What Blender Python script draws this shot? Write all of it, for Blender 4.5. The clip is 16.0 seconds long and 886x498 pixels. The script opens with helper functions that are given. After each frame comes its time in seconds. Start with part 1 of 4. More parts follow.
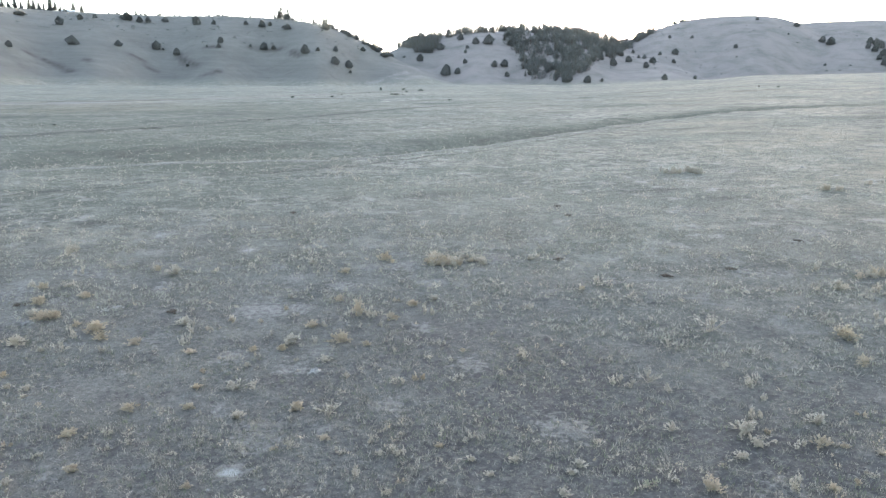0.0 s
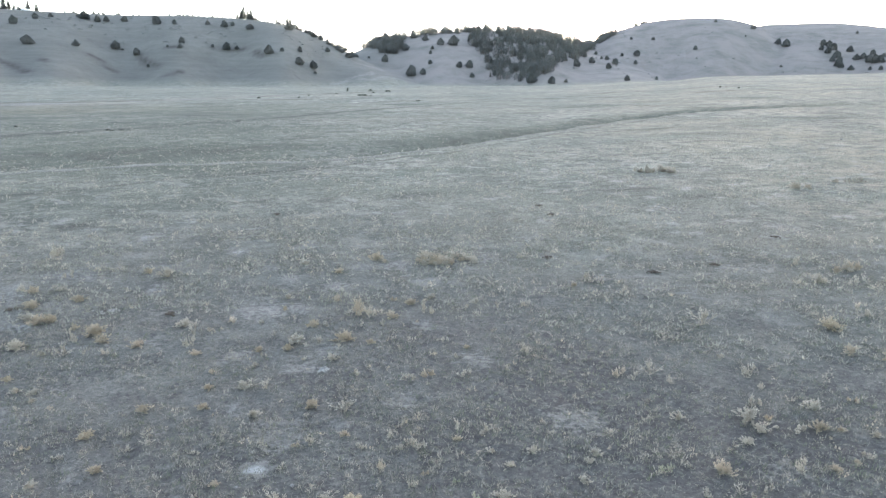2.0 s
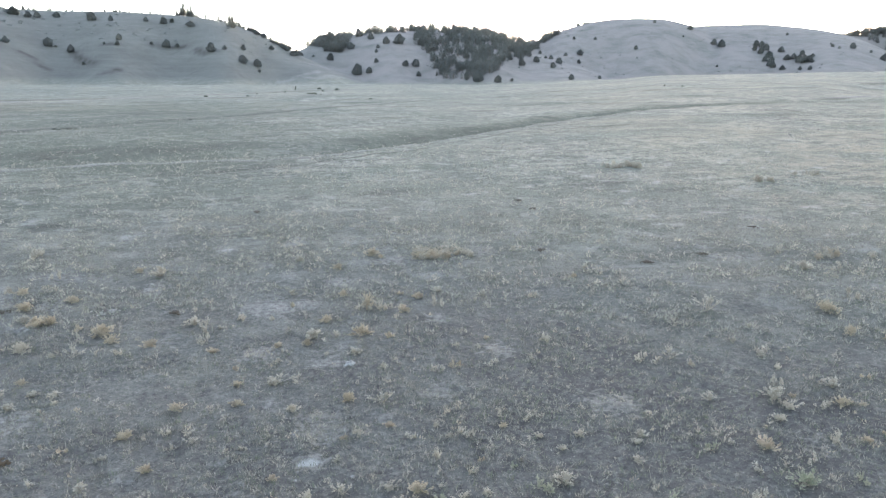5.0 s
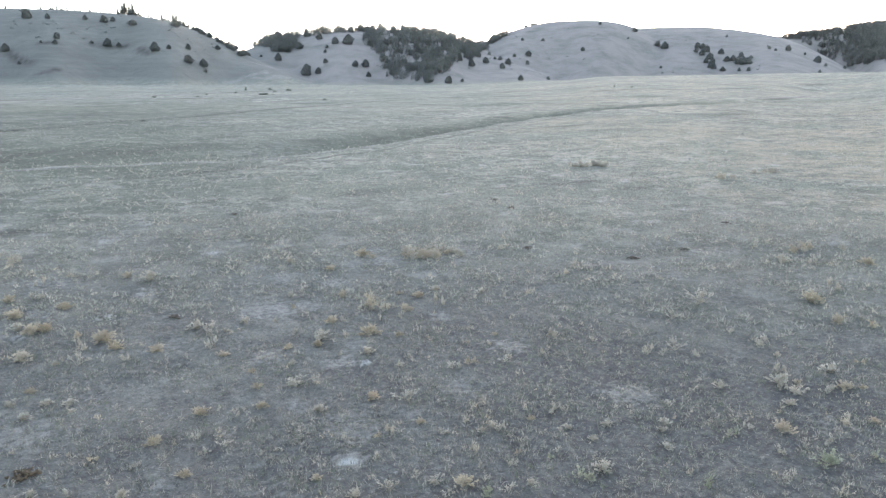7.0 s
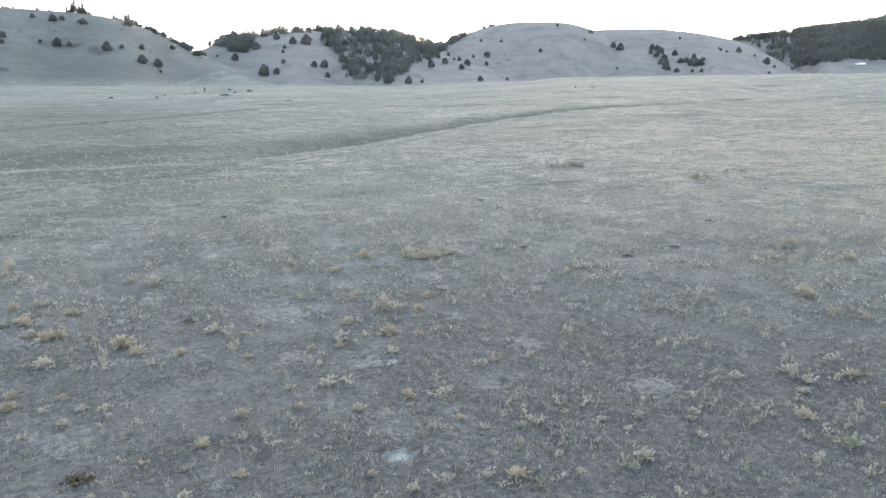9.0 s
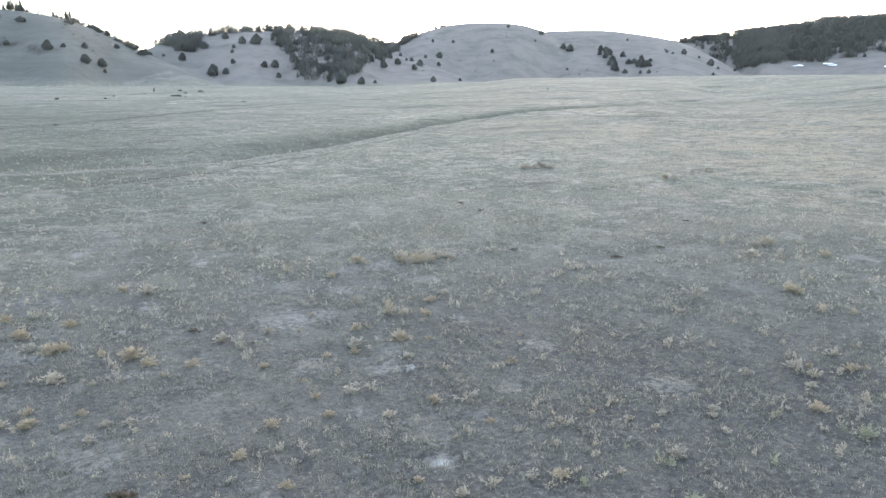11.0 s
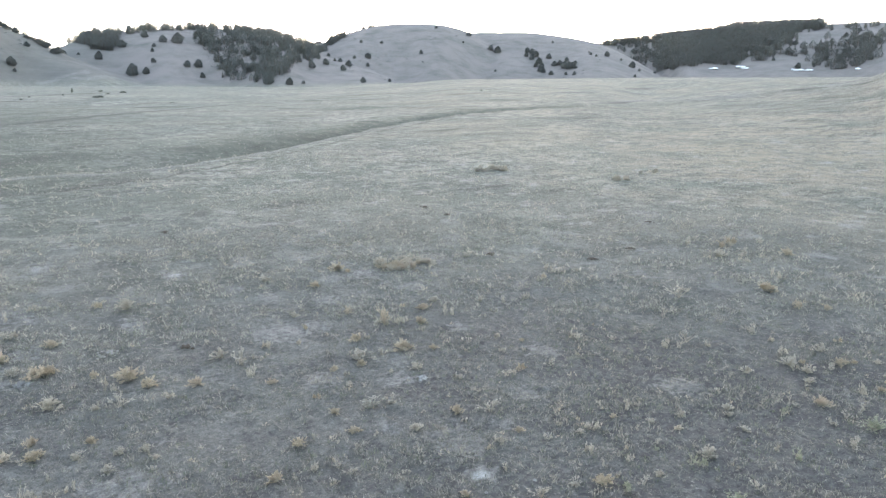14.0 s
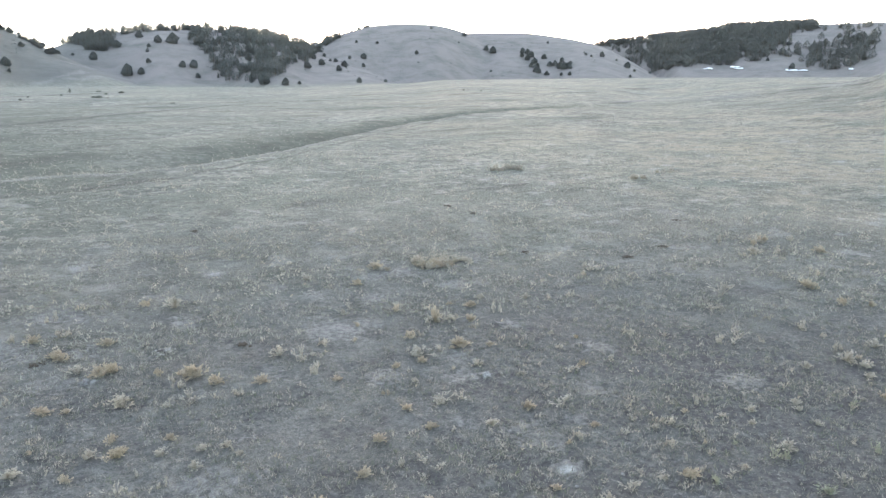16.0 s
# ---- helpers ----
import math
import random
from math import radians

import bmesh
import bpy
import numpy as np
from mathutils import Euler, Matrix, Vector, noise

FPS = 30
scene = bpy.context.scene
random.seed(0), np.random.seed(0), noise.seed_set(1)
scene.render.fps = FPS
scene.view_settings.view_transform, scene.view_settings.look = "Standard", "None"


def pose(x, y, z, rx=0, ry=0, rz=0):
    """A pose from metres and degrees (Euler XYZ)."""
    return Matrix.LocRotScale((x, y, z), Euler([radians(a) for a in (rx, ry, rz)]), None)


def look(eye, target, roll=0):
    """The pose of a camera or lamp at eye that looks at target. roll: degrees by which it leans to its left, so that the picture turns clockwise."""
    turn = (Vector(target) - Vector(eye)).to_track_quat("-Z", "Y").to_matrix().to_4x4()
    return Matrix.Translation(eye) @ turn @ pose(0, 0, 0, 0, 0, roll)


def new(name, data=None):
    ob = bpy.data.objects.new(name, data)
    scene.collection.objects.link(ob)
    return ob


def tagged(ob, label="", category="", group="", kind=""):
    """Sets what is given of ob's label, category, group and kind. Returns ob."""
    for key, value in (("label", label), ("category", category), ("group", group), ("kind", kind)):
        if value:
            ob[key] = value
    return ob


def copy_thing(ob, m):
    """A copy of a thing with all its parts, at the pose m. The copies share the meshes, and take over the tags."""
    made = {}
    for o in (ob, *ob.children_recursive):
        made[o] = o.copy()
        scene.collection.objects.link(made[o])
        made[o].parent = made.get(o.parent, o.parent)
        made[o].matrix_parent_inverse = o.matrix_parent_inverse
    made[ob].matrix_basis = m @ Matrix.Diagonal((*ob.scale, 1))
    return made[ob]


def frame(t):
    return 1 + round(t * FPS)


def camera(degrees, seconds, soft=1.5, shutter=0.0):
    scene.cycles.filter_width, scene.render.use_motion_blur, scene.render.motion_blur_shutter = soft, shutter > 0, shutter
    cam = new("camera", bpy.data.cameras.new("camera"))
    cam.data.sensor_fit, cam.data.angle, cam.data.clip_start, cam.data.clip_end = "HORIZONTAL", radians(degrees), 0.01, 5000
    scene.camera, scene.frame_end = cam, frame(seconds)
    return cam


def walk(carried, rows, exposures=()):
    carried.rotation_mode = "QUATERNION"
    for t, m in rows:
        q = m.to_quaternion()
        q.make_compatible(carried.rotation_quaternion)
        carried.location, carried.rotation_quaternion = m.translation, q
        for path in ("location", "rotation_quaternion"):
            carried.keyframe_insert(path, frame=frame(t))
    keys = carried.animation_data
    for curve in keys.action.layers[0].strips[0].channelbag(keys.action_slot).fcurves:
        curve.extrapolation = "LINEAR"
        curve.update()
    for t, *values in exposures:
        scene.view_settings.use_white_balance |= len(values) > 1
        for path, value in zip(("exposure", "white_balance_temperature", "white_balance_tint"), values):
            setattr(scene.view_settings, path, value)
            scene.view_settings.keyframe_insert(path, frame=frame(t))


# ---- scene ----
cam = camera(64.8, 16.0, soft=1.3)
METRES, EYE, TILT, LEAN, TURN = 9.6, 5.55, -12.5, 0.0, 0.0
ROWS = [
    (0.0, 0.0, 0.0, 0.0, 0.0, 0.0, 0.0),
    (0.5, -0.0227, -0.007, 0.0002, -0.68, 0.01, 0.15),
    (1.0, -0.0456, -0.0126, -0.0013, -1.35, 0.02, 0.31),
    (1.5, -0.0668, -0.0201, -0.0022, -2.05, 0.04, 0.47),
    (2.0, -0.0858, -0.0288, -0.0036, -2.77, 0.04, 0.63),
    (2.5, -0.1074, -0.0333, -0.0047, -3.5, 0.01, 0.76),
    (3.0, -0.1342, -0.0336, -0.0037, -4.22, -0.01, 0.92),
    (5.5, -0.2836, -0.0208, -0.0182, -8.0, -0.15, 1.8),
    (6.0, -0.3168, -0.0201, -0.0172, -9.04, -0.17, 2.04),
    (6.5, -0.3505, -0.0207, -0.0171, -10.08, -0.19, 2.26),
    (7.0, -0.3858, -0.0214, -0.0165, -11.08, -0.22, 2.47),
    (7.5, -0.4219, -0.0233, -0.0148, -11.97, -0.25, 2.67),
    (8.0, -0.4578, -0.0263, -0.0129, -12.75, -0.27, 2.83),
    (8.5, -0.4927, -0.0276, -0.0117, -13.52, -0.3, 3.0),
    (11.0, -0.6631, -0.0018, 0.0104, -18.17, -0.55, 3.97),
    (11.5, -0.692, 0.0049, 0.0171, -19.18, -0.61, 4.18),
    (12.0, -0.7185, 0.0135, 0.0207, -20.18, -0.67, 4.39),
    (12.5, -0.7433, 0.0242, 0.0268, -21.19, -0.75, 4.59),
    (13.0, -0.7666, 0.0357, 0.0346, -22.22, -0.83, 4.78),
    (13.5, -0.7916, 0.0492, 0.0384, -23.2, -0.91, 4.94),
    (14.0, -0.8199, 0.065, 0.0423, -23.86, -0.94, 5.04),
    (14.5, -0.8552, 0.0802, 0.0452, -24.21, -0.97, 5.09),
    (15.0, -0.8925, 0.0967, 0.0458, -24.28, -0.97, 5.08),
    (15.5, -0.9281, 0.112, 0.0476, -24.3, -0.97, 5.11),
    (16.0, -0.9599, 0.1211, 0.0481, -24.32, -0.95, 5.16),
]
EXPOSURE, KELVIN, TINT = 3.54, 6050.0, 14.0
walk(cam, [(t, pose(0, 0, EYE, TILT, LEAN, TURN) @ pose(METRES * x, METRES * y, METRES * z, 90 + pitch, roll, yaw)) for t, x, y, z, yaw, pitch, roll in ROWS],
     exposures=[(0.0, EXPOSURE, KELVIN, TINT), (5.0, EXPOSURE, KELVIN, TINT), (16.0, EXPOSURE + 0.03, KELVIN + 130, TINT)])

# ---------------- sky and sun ----------------
SUN_BEARING, SUN_HEIGHT = 28.5, 4.7
world = bpy.data.worlds.new("sky")
scene.world = world
world.use_nodes = True
wn = world.node_tree.nodes
sky = wn.new("ShaderNodeTexSky")
sky.sky_type, sky.sun_disc = "NISHITA", False
sky.sun_elevation, sky.sun_rotation = radians(SUN_HEIGHT), radians(SUN_BEARING)
sky.air_density, sky.dust_density, sky.ozone_density = 1.0, 1.0, 1.5
wn["Background"].inputs["Strength"].default_value = 0.15
soften = wn.new("ShaderNodeHueSaturation")        # thin high haze takes colour out of the sky
soften.inputs["Saturation"].default_value = 0.6
world.node_tree.links.new(sky.outputs[0], soften.inputs["Color"])
world.node_tree.links.new(soften.outputs[0], wn["Background"].inputs["Color"])

lamp = bpy.data.lights.new("sun", "SUN")
lamp.energy, lamp.angle, lamp.color = 2.0, radians(0.6), (1.0, 0.86, 0.66)
sun = new("sun", lamp)
a, e = radians(SUN_BEARING), radians(SUN_HEIGHT)
sun.matrix_world = look((0, 0, 300), (-math.sin(a) * math.cos(e) * 100, -math.cos(a) * math.cos(e) * 100, 300 - math.sin(e) * 100))


# ---------------- materials ----------------
class Mat:
    """A node material with a Principled shader and short ways to add nodes."""

    def __init__(self, name, rough=0.9, spec=0.2):
        self.m = bpy.data.materials.new(name)
        self.m.use_nodes = True
        self.n, self.l = self.m.node_tree.nodes, self.m.node_tree.links
        self.bsdf = self.n["Principled BSDF"]
        self.bsdf.inputs["Roughness"].default_value = rough
        self.bsdf.inputs["Specular IOR Level"].default_value = spec
        self.coord = self.n.new("ShaderNodeTexCoord").outputs["Object"]

    def noise(self, scale, detail=4, rough=0.6, stretch=None, lo=0.3, hi=0.7):
        node = self.n.new("ShaderNodeTexNoise")
        node.inputs["Scale"].default_value = scale
        node.inputs["Detail"].default_value = detail
        node.inputs["Roughness"].default_value = rough
        src = self.coord
        if stretch:
            mp = self.n.new("ShaderNodeMapping")
            mp.inputs["Scale"].default_value = stretch
            self.l.new(src, mp.inputs["Vector"])
            src = mp.outputs[0]
        self.l.new(src, node.inputs["Vector"])
        return self.span(node.outputs["Fac"], lo, hi)

    def span(self, out, lo, hi, to_lo=0.0, to_hi=1.0):
        node = self.n.new("ShaderNodeMapRange")
        for k, v in zip(("From Min", "From Max", "To Min", "To Max"), (lo, hi, to_lo, to_hi)):
            node.inputs[k].default_value = v
        self.l.new(out, node.inputs["Value"])
        return node.outputs[0]

    def math(self, op, a, b):
        node = self.n.new("ShaderNodeMath")
        node.operation = op
        for i, v in enumerate((a, b)):
            if isinstance(v, (int, float)):
                node.inputs[i].default_value = v
            else:
                self.l.new(v, node.inputs[i])
        return node.outputs[0]

    def attr(self, name):
        node = self.n.new("ShaderNodeAttribute")
        node.attribute_name = name
        return node.outputs["Fac"]

    def mix(self, fac, a, b):
        node = self.n.new("ShaderNodeMix")
        node.data_type = "RGBA"
        if isinstance(fac, (int, float)):
            node.inputs[0].default_value = fac
        else:
            self.l.new(fac, node.inputs[0])
        for i, v in ((6, a), (7, b)):
            if isinstance(v, tuple):
                node.inputs[i].default_value = (*v, 1)
            else:
                self.l.new(v, node.inputs[i])
        return node.outputs[2]

    def random(self):
        return self.n.new("ShaderNodeObjectInfo").outputs["Random"]

    def island(self):
        return self.n.new("ShaderNodeNewGeometry").outputs["Random Per Island"]

    def colour(self, out):
        if isinstance(out, tuple):
            self.bsdf.inputs["Base Color"].default_value = (*out, 1)
        else:
            self.l.new(out, self.bsdf.inputs["Base Color"])
        return self

    def translucent(self, share):
        """Thin leaves and blades let the sky shine through."""
        thin, mixed = self.n.new("ShaderNodeBsdfTranslucent"), self.n.new("ShaderNodeMixShader")
        mixed.inputs[0].default_value = share
        self.l.new(self.bsdf.inputs["Base Color"].links[0].from_socket, thin.inputs["Color"])
        self.l.new(self.bsdf.outputs[0], mixed.inputs[1])
        self.l.new(thin.outputs[0], mixed.inputs[2])
        self.l.new(mixed.outputs[0], self.n["Material Output"].inputs["Surface"])
        return self

    def bump(self, out, distance, strength=1.0):
        node = self.n.new("ShaderNodeBump")
        node.inputs["Distance"].default_value = distance
        node.inputs["Strength"].default_value = strength
        self.l.new(out, node.inputs["Height"])
        self.l.new(node.outputs[0], self.bsdf.inputs["Normal"])
        return self


def ground_material():
    k = Mat("meadow", 0.95, 0.1)
    fine, tuft, clod = k.noise(34, 4, 0.65, None, 0.36, 0.64), k.noise(7, 5, 0.65, None, 0.38, 0.62), k.noise(2.6, 5, 0.7, None, 0.36, 0.64)
    patch, broad = k.noise(0.55, 5, 0.65, None, 0.36, 0.64), k.noise(0.05, 4, 0.55, None, 0.38, 0.62)
    soil = k.mix(tuft, (0.088, 0.083, 0.079), (0.148, 0.139, 0.131))
    thatch = k.mix(fine, (0.136, 0.137, 0.121), (0.315, 0.305, 0.268))
    cover = k.math("MULTIPLY", k.math("ADD", k.math("MULTIPLY", tuft, 0.30), k.math("ADD", k.math("MULTIPLY", clod, 0.40), k.math("MULTIPLY", patch, 0.60))), 0.72)
    cover = k.span(cover, 0.12, 1.0)
    near = k.mix(cover, soil, thatch)
    near = k.mix(k.math("MULTIPLY", k.noise(0.11, 4, 0.6, None, 0.40, 0.6), 0.32), near, (0.132, 0.112, 0.101))
    # shade of small hollows, put in as dark specks
    near = k.mix(k.math("MULTIPLY", k.noise(11, 4, 0.65, None, 0.56, 0.62), 0.5), near, (0.050, 0.047, 0.045))
    near = k.mix(k.math("MULTIPLY", k.attr("dark_soil"), k.span(tuft, 0, 1, 0.55, 0.25)), near, (0.060, 0.060, 0.061))
    near = k.mix(k.math("MULTIPLY", k.noise(15, 4, 0.7, None, 0.60, 0.65), 0.6), near, (0.33, 0.315, 0.275))
    mottle = k.math("ADD", k.noise(0.55, 5, 0.75, None, 0.44, 0.56), k.math("ADD", k.noise(1.5, 5, 0.75, None, 0.42, 0.58), clod))
    straw = k.mix(k.span(mottle, 0.65, 2.35), (0.092, 0.098, 0.078), (0.350, 0.338, 0.284))
    straw = k.mix(k.math("MULTIPLY", k.noise(0.17, 6, 0.75, (0.5, 1.0, 1.0), 0.46, 0.57), 0.75), straw, (0.118, 0.128, 0.102))
    straw = k.mix(k.math("MULTIPLY", k.noise(0.045, 5, 0.6, (0.35, 1.0, 1.0), 0.42, 0.58), 0.5), straw, (0.128, 0.138, 0.110))
    straw = k.mix(k.math("MULTIPLY", broad, 0.4), straw, (0.285, 0.268, 0.205))
    # the same shaded pits painted into the straw
    straw = k.mix(k.math("MULTIPLY", k.noise(2.4, 5, 0.7, None, 0.555, 0.60), 0.5), straw, (0.078, 0.084, 0.068))
    straw = k.mix(k.math("MULTIPLY", k.noise(3.6, 5, 0.75, None, 0.57, 0.62), 0.4), straw, (0.37, 0.356, 0.306))
    straw = k.mix(k.math("MULTIPLY", k.noise(0.8, 4, 0.6, None, 0.585, 0.65), 0.55), straw, (0.36, 0.345, 0.302))
    straw = k.mix(k.math("MULTIPLY", k.attr("sere_glare"), k.span(mottle, 0.6, 2.2, 0.25, 1.0)), straw, (0.350, 0.292, 0.212))
    col = k.mix(k.math("MULTIPLY", k.attr("straw"), k.span(patch, 0.0, 1.0, 0.8, 1.0)), near, straw)
    dusty = k.math("MULTIPLY", k.noise(0.8, 7, 0.72, None, 0.55, 0.68), k.attr("dusty"))
    col = k.mix(dusty, col, k.mix(fine, (0.26, 0.253, 0.236), (0.40, 0.389, 0.362)))
    # greener grass, with shade put into its colour
    col = k.mix(k.math("MULTIPLY", k.attr("damp_shade"), k.span(patch, 0, 1, 1.0, 0.75)), col, k.mix(clod, (0.075, 0.080, 0.062), (0.125, 0.128, 0.10)))
    col = k.mix(k.math("MULTIPLY", k.attr("dark_line"), k.span(clod, 0, 1, 0.6, 1.0)), col, (0.072, 0.067, 0.056))
    hillside = k.mix(k.noise(0.03, 5, 0.6), (0.106, 0.107, 0.096), (0.154, 0.152, 0.137))
    hillside = k.mix(k.math("MULTIPLY", k.noise(0.22, 6, 0.75, None, 0.4, 0.66), 0.6), hillside, (0.108, 0.104, 0.090))
    terrace = k.noise(1.0, 6, 0.75, (0.020, 0.020, 0.42), 0.44, 0.60)
    hillside = k.mix(k.math("MULTIPLY", terrace, 0.17), hillside, (0.205, 0.196, 0.180))
    hillside = k.mix(k.math("MULTIPLY", k.noise(0.09, 6, 0.8, None, 0.53, 0.66), 0.45), hillside, (0.086, 0.083, 0.074))
    # veil of sun glare mixed into the slope colour
    hillside = k.mix(k.math("MULTIPLY", k.attr("glare_tint"), k.noise(0.05, 5, 0.65, None, 0.25, 0.6)), hillside, (0.238, 0.210, 0.194))
    col = k.mix(k.attr("slope"), col, hillside)
    col = k.mix(k.attr("scar"), col, (0.055, 0.051, 0.046))
    bare = k.span(k.math("ADD", k.attr("bare"), k.math("MULTIPLY", k.math("SUBTRACT", tuft, 0.5), 0.55)), 0.2, 0.75)
    bright = k.span(k.attr("bare"), 1.0, 1.4)
    col = k.mix(bare, col, k.mix(k.math("MULTIPLY", k.math("ADD", fine, tuft), 0.5), (0.125, 0.118, 0.108), (0.325, 0.310, 0.282)))
    col = k.mix(bright, col, k.mix(fine, (0.36, 0.35, 0.33), (0.52, 0.51, 0.48)))
    k.colour(col)
    return k.bump(k.math("ADD", k.math("MULTIPLY", tuft, 0.75), k.math("MULTIPLY", fine, 0.25)), 0.07, 1.0).m


def leaf_material(name, dark, light, tip):
    k = Mat(name, 0.85, 0.15)
    col = k.mix(k.island(), dark, light)
    return k.colour(k.mix(k.math("MULTIPLY", k.random(), 0.35), col, tip)).translucent(0.62).m


def simple(name, dark, light, scale, rough=0.85, bump=0.01, spec=0.2):
    k = Mat(name, rough, spec)
    f = k.noise(scale, 5, 0.65)
    return k.colour(k.mix(f, dark, light)).bump(f, bump).m


GROUND = ground_material()
# needle colours lifted paler to carry the haze of distance
JUNIPER = leaf_material("juniper_needles", (0.128, 0.140, 0.132), (0.185, 0.196, 0.182), (0.180, 0.178, 0.160))
PINE = leaf_material("pine_needles", (0.126, 0.136, 0.128), (0.180, 0.188, 0.174), (0.185, 0.176, 0.154))
SHRUBBY = simple("shrub_leaves", (0.050, 0.053, 0.042), (0.095, 0.096, 0.075), 9)
BARK = simple("bark", (0.07, 0.055, 0.042), (0.15, 0.12, 0.095), 6)


def weed_material(name, dark, light, other):
    k = Mat(name, 0.9, 0.1)
    col = k.mix(k.island(), dark, light)
    return k.colour(k.mix(k.span(k.random(), 0.35, 1.0), col, other)).translucent(0.5).m


TAN = weed_material("weathered_seed_heads", (0.27, 0.25, 0.205), (0.47, 0.435, 0.365), (0.39, 0.35, 0.285))
GOLD = weed_material("golden_seed_heads", (0.37, 0.315, 0.235), (0.60, 0.525, 0.40), (0.50, 0.425, 0.33))
PALE = weed_material("bleached_seed_heads", (0.355, 0.328, 0.272), (0.615, 0.573, 0.488), (0.515, 0.465, 0.38))
SAGE_HEADS = weed_material("grey_green_heads", (0.26, 0.275, 0.195), (0.46, 0.465, 0.35), (0.40, 0.39, 0.29))
STEM = weed_material("dry_stems", (0.30, 0.265, 0.215), (0.52, 0.47, 0.40), (0.42, 0.39, 0.33))
TUSSOCK = weed_material("straw_tussocks", (0.20, 0.195, 0.160), (0.47, 0.445, 0.375), (0.36, 0.345, 0.285))
BLADE = weed_material("dry_grass_blades", (0.08, 0.077, 0.064), (0.46, 0.43, 0.365), (0.27, 0.26, 0.21))
TURF = weed_material("green_grey_blades", (0.13, 0.145, 0.10), (0.24, 0.25, 0.18), (0.2, 0.2, 0.15))
DUNG = simple("dry_dung", (0.05, 0.042, 0.034), (0.16, 0.13, 0.10), 30, 0.95, 0.01)
BROWN_DUNG = simple("fresh_dung", (0.075, 0.055, 0.036), (0.16, 0.118, 0.075), 30, 0.95, 0.01)
SPECKLED = weed_material("bleached_dung", (0.05, 0.045, 0.04), (0.50, 0.48, 0.44), (0.20, 0.185, 0.165))
STONE = simple("pale_stone", (0.15, 0.146, 0.138), (0.37, 0.36, 0.34), 22, 0.9, 0.01)
GREY_STONE = simple("weathered_stone", (0.11, 0.105, 0.10), (0.34, 0.33, 0.31), 24, 0.95, 0.02)
SNOW = simple("old_snow", (0.75, 0.77, 0.80), (0.88, 0.89, 0.91), 0.6, 0.6, 0.05)


# ---------------- lie of the land ----------------
MID = (-4.5, 0.3)          # the bearings below are taken from here, degrees clockwise from +y
EYE_LEVEL = 5.55


def curve(x, xs, ys):
    """Smooth interpolation through a few control values."""
    xs, ys = np.asarray(xs, float), np.asarray(ys, float)
    h = np.diff(xs)
    d = np.diff(ys) / h
    m = np.zeros(len(xs))
    m[0], m[-1] = d[0], d[-1]
    for i in range(1, len(xs) - 1):
        if d[i - 1] * d[i] > 0:
            m[i] = 2 * d[i - 1] * d[i] / (d[i - 1] + d[i])
    x = np.clip(x, xs[0], xs[-1])
    i = np.clip(np.searchsorted(xs, x) - 1, 0, len(xs) - 2)
    t = (x - xs[i]) / h[i]
    return ((2 * t ** 3 - 3 * t ** 2 + 1) * ys[i] + (t ** 3 - 2 * t ** 2 + t) * h[i] * m[i]
            + (-2 * t ** 3 + 3 * t ** 2) * ys[i + 1] + (t ** 3 - t ** 2) * h[i] * m[i + 1])


def smooth(x, a, b):
    t = np.clip((x - a) / (b - a), 0, 1)
    return t * t * (3 - 2 * t)


def waves(x, y, size, seed):
    """Soft rolling noise about -1..1 from a handful of sines."""
    rng = np.random.RandomState(seed)
    out = 0
    for _ in range(9):
        a, k, p = rng.uniform(0, 6.283), rng.uniform(0.6, 1.7) / size * 6.283, rng.uniform(0, 6.283)
        out = out + np.sin((x * np.cos(a) + y * np.sin(a)) * k + p)
    return out / 4


# far edge of the meadow: bearing, rise above eye level per metre
EDGE_B = [-180, -60, -31, -7, 2, 11, 18, 21, 24, 28, 36, 40, 44, 48, 52, 57, 80, 180]
EDGE_T = [0.010, 0.010, 0.0106, 0.0114, 0.013, 0.0122, 0.017, 0.0186, 0.0230, 0.0240, 0.0250, 0.0252, 0.0245, 0.0242, 0.0238, 0.0225, 0.015, 0.010]
# the swale across the meadow: bearing, range of its near lip
LIP_B = [-60, -28, -17, -5.4, 3.4, 9.3, 13.3, 21, 28, 34, 60]
LIP_R = [50, 52, 53, 53, 58, 66, 75, 95, 108, 116, 150]
# hills: bearing and rise of the crest line per metre, foot range, crest range
WEST_CREST = ([-90, -45, -31, -24, -16, -12.6, -9.2, -7.5, -5.8, -4.6, -3.2, -1.4, 1.5, 5], [0.06, 0.090, 0.0992, 0.098, 0.0962, 0.0940, 0.0865, 0.078, 0.067, 0.057, 0.0451, 0.033, 0.022, 0.0], 300, 640)
MIDDLE_CREST = ([-12, -7, -5, -3.7, -2.6, -1.2, 1.2, 3.4, 5.6, 7.8, 10, 12.2, 13.5, 15, 18, 24], [0.02, 0.040, 0.051, 0.0580, 0.0670, 0.0740, 0.0790, 0.081, 0.0815, 0.082, 0.078, 0.0715, 0.0645, 0.056, 0.04, 0.0], 470, 800)
SUNNY_CREST = ([7, 10, 11.8, 13.7, 15.2, 16.7, 18.2, 19.3, 20.8, 22.2, 24.2, 26.0, 28.0, 29.4, 30.8, 32, 34], [0.0, 0.030, 0.050, 0.066, 0.0735, 0.083, 0.0900, 0.0935, 0.0950, 0.0945, 0.0920, 0.0840, 0.066, 0.048, 0.034, 0.025, 0.0], 565, 860)
SPUR_CREST = ([22, 25, 27.3, 30.5, 32.9, 34.8, 35.9, 37.2, 38.8, 40.2, 41.5, 44], [0.04, 0.080, 0.0865, 0.0862, 0.0815, 0.0755, 0.0705, 0.0625, 0.049, 0.035, 0.022, 0.0], 600, 900)
